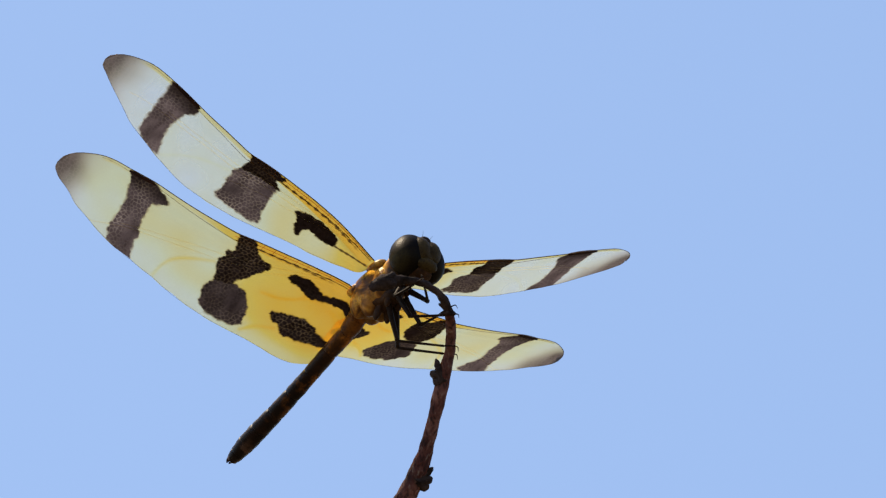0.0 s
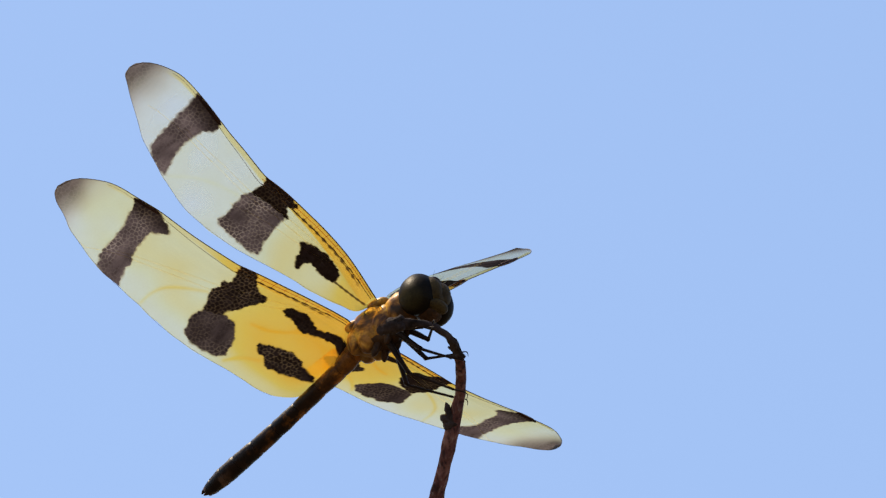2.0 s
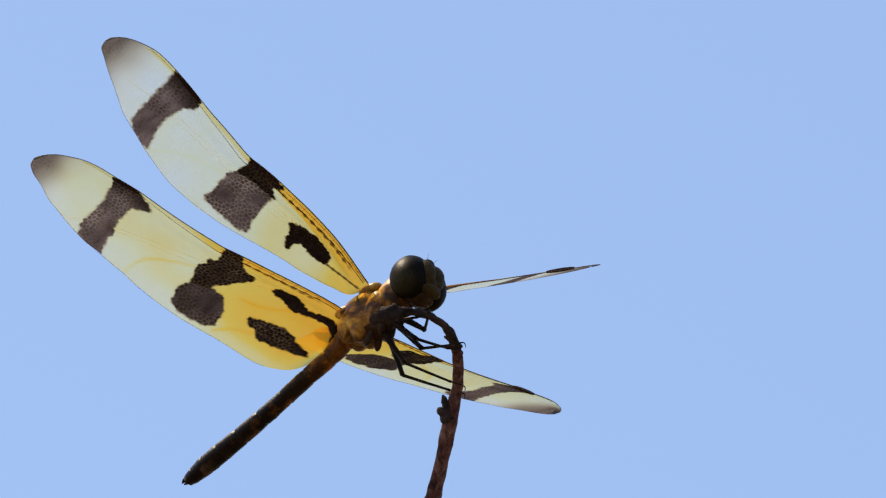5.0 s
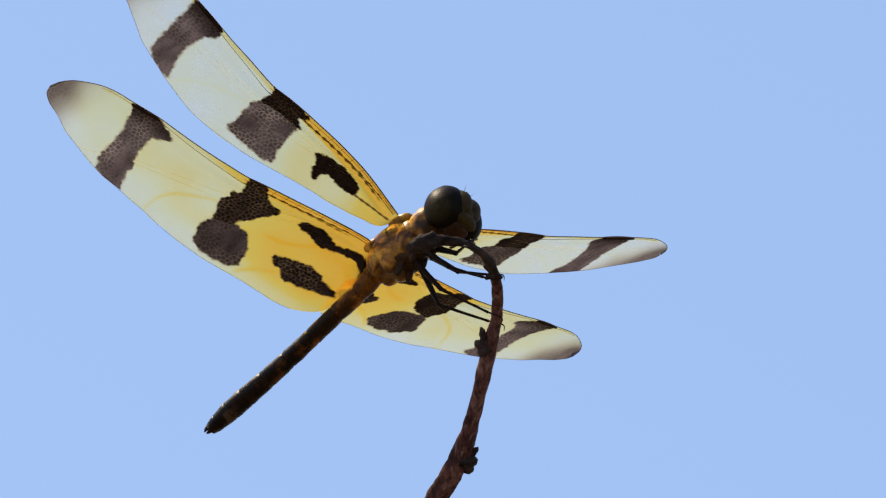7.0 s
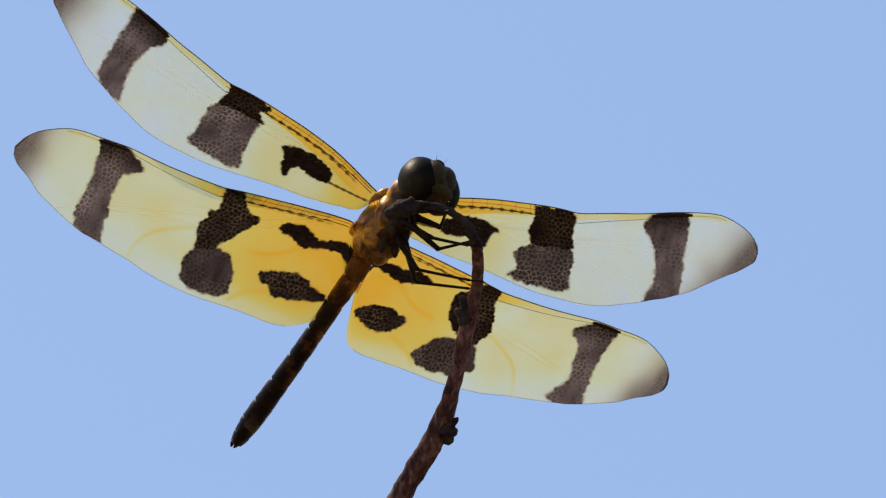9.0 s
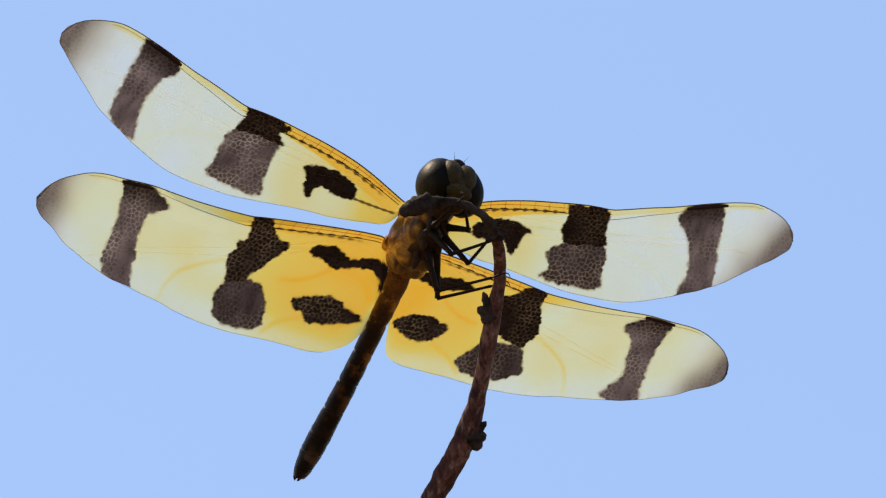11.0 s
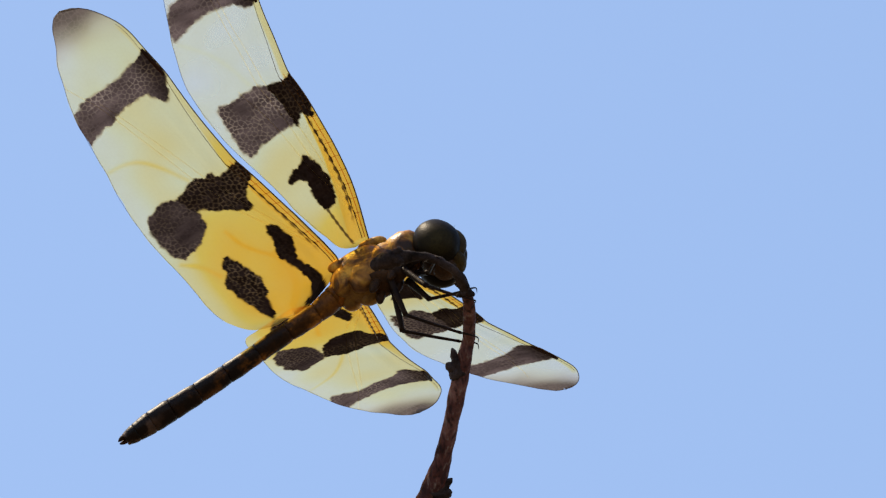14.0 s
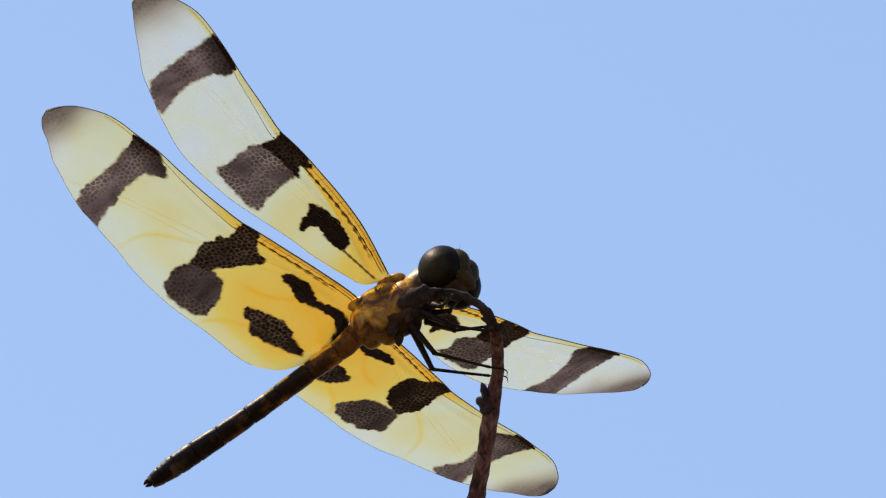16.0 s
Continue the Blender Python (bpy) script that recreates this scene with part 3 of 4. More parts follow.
# soft golden arcs along bent veins
FORE_ARCS = (((17.2, -2.0), (19.5, -2.7), (21.6, -3.8), (23.5, -5.4)),)
HIND_ARCS = (((12.9, -6.7), (14.9, -7.9), (16.4, -9.1), (17.1, -10.4), (17.3, -11.8)), ((3.1, -4.2), (4.2, -5.2), (5.5, -6.0), (7.1, -6.5)),
             ((3.2, -4.0), (1.3, -3.7), (-0.4, -4.1), (-1.3, -5.2)), ((4.0, -9.0), (5.6, -9.9), (6.8, -11.2)))


def edge_distance(points, u, v):
    """Signed distance to an outline, negative within."""
    p = np.array(points, float)
    best, inside = np.full(u.shape, 99.0), np.zeros(u.shape, bool)
    for (x0, y0), (x1, y1) in zip(p, np.roll(p, -1, 0)):
        ex, ey = x1 - x0, y1 - y0
        f = np.clip(((u - x0) * ex + (v - y0) * ey) / (ex * ex + ey * ey), 0, 1)
        best = np.minimum(best, np.hypot(u - x0 - f * ex, v - y0 - f * ey))
        with np.errstate(divide="ignore", invalid="ignore"):
            inside ^= ((y0 > v) != (y1 > v)) & (u < ex * (v - y0) / (ey if ey else 1e-9) + x0)
    return np.where(inside, -best, best)


def rounded(points):
    """An outline with its corners cut."""
    p = np.array(points, float)
    ahead = np.roll(p, -1, 0)
    return np.stack([p * 0.84 + ahead * 0.16, p * 0.16 + ahead * 0.84], 1).reshape(-1, 2)


def step(a, b, x):
    f = np.clip((x - a) / (b - a), 0, 1)
    return f * f * (3 - 2 * f)


def wave(u, v, size, seed):
    """Smooth noise between -1 and 1, made of crossed waves."""
    s = 0
    for k in range(7):
        a = seed * 1.7 + k * 2.399
        s = s + np.sin((u * math.cos(a) + v * math.sin(a)) / size * (1 + 0.23 * k) + seed * 3 + k * k)
    return s / 3.2


def cells(u, v, seed, wide=0.44, tall=0.40):
    """The net of cells: for each place, how far it is from the nearest vein, and the middle and a number of its own of the cell round it."""
    row, first, second = np.floor(v / tall), np.full(u.shape, 99.0), np.full(u.shape, 99.0)
    mid_u, mid_v, own = np.zeros(u.shape), np.zeros(u.shape), np.zeros(u.shape)
    for dy in (-1, 0, 1):
        r = row + dy
        shift = 0.5 * (r % 2)
        col = np.floor(u / wide - shift)
        for dx in (-1, 0, 1):
            k = col + dx
            a = np.sin(k * 127.1 + r * 311.7 + seed) * 43758.5453
            b = np.sin(k * 269.5 + r * 183.3 + seed) * 24634.6345
            a, b = a - np.floor(a), b - np.floor(b)
            cu, cv = (k + shift + 0.5 + 0.80 * (a - 0.5)) * wide, (r + 0.5 + 0.80 * (b - 0.5)) * tall
            d = np.hypot((u - cu) / wide, (v - cv) / tall)
            nearer = d < first
            second = np.where(nearer, first, np.minimum(second, d))
            mid_u, mid_v, own = np.where(nearer, cu, mid_u), np.where(nearer, cv, mid_v), np.where(nearer, a, own)
            first = np.minimum(first, d)
    return second - first, mid_u, mid_v, own


def line_distance(points, u, v):
    """Distance to an open line."""
    p, best = curve(points, 5), np.full(u.shape, 99.0)
    for (x0, y0), (x1, y1) in zip(p, p[1:]):
        ex, ey = x1 - x0, y1 - y0
        f = np.clip(((u - x0) * ex + (v - y0) * ey) / (ex * ex + ey * ey), 0, 1)
        best = np.minimum(best, np.hypot(u - x0 - f * ex, v - y0 - f * ey))
    return best


LINES = {}


def edge_line(stops, u):
    if stops not in LINES:
        LINES[stops] = curve(stops, 12)
    line = LINES[stops]
    return np.interp(u, line[:, 0], line[:, 1])


def height(u, v, lead, trail, reach):
    """How far the membrane stands out of its plane: pleats behind the leading edge, a slight camber and twist."""
    c = np.clip((lead - v) / np.maximum(lead - trail, 0.3), 0, 1)
    far = u / reach
    pleat = 0.10 * np.sin(np.clip((lead - v) / 2.6, 0, 1) * 3 * math.pi) * np.clip(1 - 1.15 * far, 0, 1) * np.clip(u / 1.5, 0, 1)
    bend, camber, twist = (0.29, 0.70, 0.07) if reach < 33 else (-0.06, 0.32, -0.28)
    return pleat + bend * far ** 2 + camber * np.sin(math.pi * c) * (1 - 0.5 * far) + twist * far * ((lead - v) / 8.0 - 0.4)


def build_wing(name, ob, side, hind, patches, seed):
    lead_stops, trail_stops = (HIND_LEAD, HIND_TRAIL) if hind else (FORE_LEAD, FORE_TRAIL)
    first, reach = lead_stops[0][0], lead_stops[-1][0]
    nu, nv = 500, 130
    f = np.linspace(0, 1, nu)
    span = first + (reach - first) * (0.25 * f + 0.75 * (1 - (1 - f) ** 2))
    lead, trail = edge_line(lead_stops, span), edge_line(trail_stops, span)
    c = np.linspace(0, 1, nv)
    u = np.repeat(span[:, None], nv, 1)
    v = lead[:, None] + (trail - lead)[:, None] * c[None]
    v = v + 0.06 * wave(u, v, 0.9, seed) * step(0.9, 1.0, c)[None] * step(0.5, 2.5, (lead - trail))[:, None]
    z = height(u, v, lead[:, None], trail[:, None], reach)
    lobe = 1.3 if side > 0 else 0.6  # how far the inner lobe reaches under the abdomen
    verts = np.stack([side * np.where(u < 0, u * lobe, u), v, z], -1).reshape(-1, 3) * MM
    k = (np.arange(nu - 1)[:, None] * nv + np.arange(nv - 1)[None]).ravel()
    faces = np.stack([k, k + nv, k + nv + 1, k + 1], -1)
    if side < 0:
        faces = faces[:, ::-1]
    mesh = bpy.data.meshes.new(name)
    mesh.from_pydata(verts.tolist(), [], faces.tolist())
    mesh.polygons.foreach_set("use_smooth", [True] * len(mesh.polygons))
    # pigment: amber, brown, how pale the brown is; the net of cells, and how far it shows; a patch ends where its cells end
    rim, cu, cv, own = cells(u, v, seed)
    behind = lead[:, None] - v
    brown, pale, shows = np.zeros(u.shape), np.zeros(u.shape), np.zeros(u.shape)
    fray = 0.09 * (own - 0.5) + 0.05 * wave(u, v, 0.35, seed) + 0.02 * wave(u, v, 0.13, seed + 3)
    for outline, light, ribs in patches:
        soft = 0.08 + 0.14 * light
        away = edge_distance(rounded(outline), 0.35 * cu + 0.65 * u, 0.35 * cv + 0.65 * v)
        inside = 1 - step(-soft, soft, away + fray)
        shade = light * (0.15 + 0.85 * step(0.6, 3.0, behind) + 0.22 * wave(u, v, 0.8, seed + 9) * step(1, 3, behind)) + 0.05 * (own - 0.5)
        pale, shows = np.where(inside > brown, shade, pale), np.where(inside > brown, ribs * (0.55 + 0.45 * wave(u, v, 1.1, seed + 4)), shows)
        brown = np.maximum(brown, inside)
    # dark dashes along the radius, and beads on the vein behind a forewing's spot
    thick = (0.10 if hind else 0.15) * (0.58 + 0.42 * np.sin(u * 6.6 + seed) + 0.12 * np.sin(u * 13.1))
    dash = (1 - step(thick - 0.05, thick + 0.06, np.abs(behind - 0.86))) * step(1.0, 3.0, u) * (1 - step(11.2, 12.4, u))
    if not hind:
        thick = 0.10 + 0.025 * np.sin(u * 9.0)
        dash = np.maximum(dash, 1 - step(thick - 0.04, thick + 0.06, line_distance(((3.8, -1.75), (1.8, -1.6), (0.0, -1.35)), u, v)))
    pale, shows = np.where(dash > brown, 0.05, pale), np.where(dash > brown, 0.1, shows)
    brown = np.maximum(brown, 0.9 * dash)
    lean = 0.0 if side > 0 else (0.5 if hind else 0.6)  # the smoky tip of a left wing runs along its trailing edge
    out = u - lean * (v - lead_stops[-1][1]) + 0.3 * wave(u, v, 1.2, seed)
    smoke = 0.95 * step(reach - (6.0 if hind else 6.4), reach - 0.6, out) ** 1.6
    pale = np.where(smoke > brown, 0.62, pale)
    shows = np.where(smoke > brown, 0.15, shows)
    brown = np.maximum(brown, smoke)
    if hind:
        amber = 0.36 + 0.38 * (1 - step(7.0, 14.5, u + 0.2 * behind)) + 0.22 * (1 - step(1.0, 9.0, u + 0.35 * behind))
        amber = amber * (0.55 + 0.45 * step(0.2, 3.2, v - trail[:, None])) * (1 - 0.45 * step(22, 31, u))
    else:
        amber = 0.15 + 0.27 * (1 - step(10, 15, u + 0.2 * behind)) + 0.32 * (1 - step(2, 10, u + 0.8 * behind))
        amber = amber * (1 - 0.5 * step(20, 32, u))
    for arc in HIND_ARCS if hind else FORE_ARCS:
        amber = amber + (0.16 if hind else 0.06) * np.exp(-(line_distance(arc, u, v) / 0.22) ** 2)
    wide = 1.25 - 0.6 * step(9, 18, u) + (0.55 * (1 - step(3, 11, u)) if not hind else 0)  # the golden strip behind the leading edge
    gold = (0.90 - 0.48 * step(9, 19, u)) * (1 - step(wide - 0.2, wide + 0.15, behind)) * (u > 0) * (1 - step(reach - 4.5, reach - 2.0, u))
    amber = np.clip(np.maximum(amber, gold) + 0.05 * wave(u, v, 1.5, seed + 5), 0, 1)
    pale, shows = np.clip(pale, 0, 1), np.clip(shows, 0, 1)
    net = 1 - step(0.02, 0.21, rim)
    veins = np.stack([net, shows, own, np.ones(u.shape)], -1).reshape(-1, 4)
    layer = mesh.attributes.new("net", "FLOAT_COLOR", "POINT")
    layer.data.foreach_set("color", veins.astype(np.float32).ravel())
    rgba = np.stack([amber, brown, pale, np.ones(u.shape)], -1).reshape(-1, 4)
    layer = mesh.attributes.new("pigment", "FLOAT_COLOR", "POINT")
    layer.data.foreach_set("color", rgba.astype(np.float32).ravel())
    mesh.materials.append(WING)
    wing = new(name, mesh)
    wing.parent = ob
    tagged(wing, "golden hindwing with brown bands" if hind else "clear and yellow forewing with brown bands")

    def place(a, b, lift=0.0):
        le, tr = edge_line(lead_stops, np.array([a]))[0], edge_line(trail_stops, np.array([a]))[0]
        return side * (a * lobe if a < 0 else a) * MM, b * MM, (height(a, b, le, tr, reach) + lift) * MM

    def vein(label, line, r0, r1, mat=VEIN, sides=6):
        line = [(a, max(b, edge_line(trail_stops, np.array([a]))[0] + 0.02)) for a, b in line]
        rows = [(*place(a, b), (r0 + (r1 - r0) * i / (len(line) - 1)) * MM) for i, (a, b) in enumerate(line)]
        part(label, tube(bmesh.new(), rows, sides), mat, wing)

    us = np.linspace(-0.2, reach, 60)
    vein("costa", [(a, b) for a, b in zip(us, edge_line(lead_stops, us))], 0.062, 0.034)
    back = np.linspace(reach, 0.6, 90)
    vein("trailing_vein", [(a, b) for a, b in zip(back, edge_line(trail_stops, back))], 0.018, 0.014, VEIN, 5)
    nodus = 12.6 if hind else 16.6

    def strip(a, share):
        """A line in the leading strip: 0 at the leading edge, 1 at the radius."""
        return edge_line(lead_stops, np.array([a]))[0] - share * (0.35 + 0.58 * math.sin(math.pi * min(1.0, (a + 4) / (reach + 4)))) * (1 - 0.5 * min(1.0, max(0.0, (a - nodus) / 9)))

    vein("subcosta", [(a, strip(a, 0.5)) for a in np.linspace(0.0, nodus, 24)], 0.03, 0.025, GOLD_VEIN)
    vein("radius_vein", [(a, strip(a, 1.0)) for a in np.linspace(0.0, reach - 3.5, 44)], 0.036, 0.014, VEIN)
    # long straight branches
    fan = ((1.6, 6.5, 0.72), (2.6, 8.5, 0.86)) if hind else ((1.2, 3.4, 0.75), (1.9, 4.6, 0.88), (2.2, 4.6, 0.5))
    for near, far, end in fan:
        us = np.linspace(0.3, reach * end, 30)
        vein("branch_vein", [(a, edge_line(lead_stops, np.array([a]))[0] - 0.25 - near * step(0, 9, a) - (far - near) * (a / (reach * end)) ** 2 * 0.9) for a in us],
             0.022, 0.016, PALE_VEIN, 5)
    # cross veins over the leading strip, each with a dark spot on the subcosta
    for a in np.linspace(2.2, nodus - 0.6, 9 if hind else 11):
        rows = [(*place(a + 0.12 * s, strip(a, s)), 0.020 * MM) for s in (0, 0.35, 0.7, 1.0)]
        cross = part("cross_vein", tube(bmesh.new(), rows, 5), GOLD_VEIN, wing)
        rows = [(*place(a + d, strip(a + d, 0.95)), r * MM) for d, r in ((-0.34, 0.03), (-0.2, 0.055), (0.15, 0.06), (0.36, 0.03))]
        part("vein_spot", tube(bmesh.new(), rows, 6), VEIN, cross)
    # the thick dark cell near the tip, at the leading edge
    a0, a1 = (22.3, 25.3) if hind else (23.5, 27.3)
    us = np.linspace(a0, a1, 10)
    rows = [(*place(a, edge_line(lead_stops, np.array([a]))[0] - 0.27), 0.2 * MM * math.sin(math.pi * (0.12 + 0.76 * i / 9)) ** 0.5) for i, a in enumerate(us)]
    part("pterostigma", tube(bmesh.new(), rows, 8), BLACK, wing, "dark brown wing spot")
    return wing


# ---- the legs ----
# hip in body space, a place on the twig (across, up, out of its plane), how the knee bends, lengths
LEGS = (((0.5, 1.8, -2.7), (0.60, 1.5, 0.95), (0.15, -1.2, -1.0), 4.2, 5.0),
        ((-0.8, 1.6, -2.6), (0.55, 0.75, -0.65), (-0.2, -1.2, -1.0), 4.1, 5.0),
        ((0.45, 3.2, -2.6), (0.55, 4.6, 2.3), (0.3, -0.4, -1.0), 3.6, 3.6),
        ((-0.9, 3.0, -2.4), (0.65, 5.0, 1.4), (-0.4, -0.6, -1.0), 3.5, 3.5),
        ((0.45, 4.0, -2.2), (-2.6, 7.6, 3.5), (0.6, 0.6, -1.0), 3.0, 2.9),
        ((-0.9, 3.8, -2.0), (-1.6, 7.7, 2.9), (-0.6, 0.4, -1.0), 3.2, 3.1))


def limb(name, length, r0, r1, ob, hooked):
    """A leg segment along its own +z."""
    rows = [(0.04 * math.sin(3 * s) * MM, 0, s * length * MM, (r0 + (r1 - r0) * s) * (1 + 0.15 * (s in (0.0, 1.0))) * MM) for s in (0.0, 0.1, 0.3, 0.5, 0.7, 0.9, 1.0)]
    bm = tube(bmesh.new(), rows, 8, 0.1)
    limb_ob = part(name, bm, LEG, ob)
    if hooked:
        rows = curve([(0, 0, length * MM, 0.10 * MM), (0, 0.1 * MM, (length + 0.8) * MM, 0.08 * MM), (0, 0.05 * MM, (length + 1.5) * MM, 0.06 * MM), (0, -0.45 * MM, (length + 1.7) * MM, 0.02 * MM)], 4)
        part("claw", tube(bmesh.new(), rows, 6), LEG, limb_ob)
    return limb_ob


def build_legs(ob):
    return [(limb("femur", a, 0.34, 0.22, ob, False), limb("tibia", b, 0.16, 0.12, ob, True)) for _, _, _, a, b in LEGS]


def along(start, end, hint):
    """The pose of a limb that starts at start and points at end."""
    z = (end - start).normalized()
    x = (hint - z * hint.dot(z)).normalized()
    y = z.cross(x)
    return Matrix.Translation(start) @ Matrix((x, y, z)).transposed().to_4x4()


def move_legs(sway, perch):
    """The feet hold on to the twig while the body turns above it."""
    for (femur, tibia), (hip, foot, pole, a, b) in zip(legs, LEGS):
        upper, lower = [], []
        for (t, stem), (_, body) in zip(sway, perch):
            grip = body.inverted() @ stem @ in_plane(*foot)
            hip_at = Vector(hip) * MM
            reach = grip - hip_at
            d = min(reach.length, (a + b) * 0.985 * MM)
            x = (d * d + (a * MM) ** 2 - (b * MM) ** 2) / (2 * d)
            x = max(-a * MM, min(a * MM, x))
            out = Vector(pole)
            out = (out - reach * (out.dot(reach) / reach.length_squared)).normalized()
            knee = hip_at + reach.normalized() * x + out * math.sqrt(max(0.0, (a * MM) ** 2 - x * x))
            hint = reach.cross(out)
            upper.append((t, along(hip_at, knee, hint)))
            lower.append((t, along(knee, grip, hint)))
        walk(femur, upper)
        walk(tibia, lower)


build_ground()
twig = build_twig()
dragonfly = build_body()
head = build_head(dragonfly)
build_abdomen(dragonfly)
right_forewing = build_wing("forewing", dragonfly, 1, False, FORE_RIGHT, 1.0)
right_hindwing = build_wing("hindwing", dragonfly, 1, True, HIND_RIGHT, 2.0)
left_forewing = build_wing("forewing", dragonfly, -1, False, FORE_LEFT, 3.0)
left_hindwing = build_wing("hindwing", dragonfly, -1, True, HIND_LEFT, 4.0)
legs = build_legs(dragonfly)


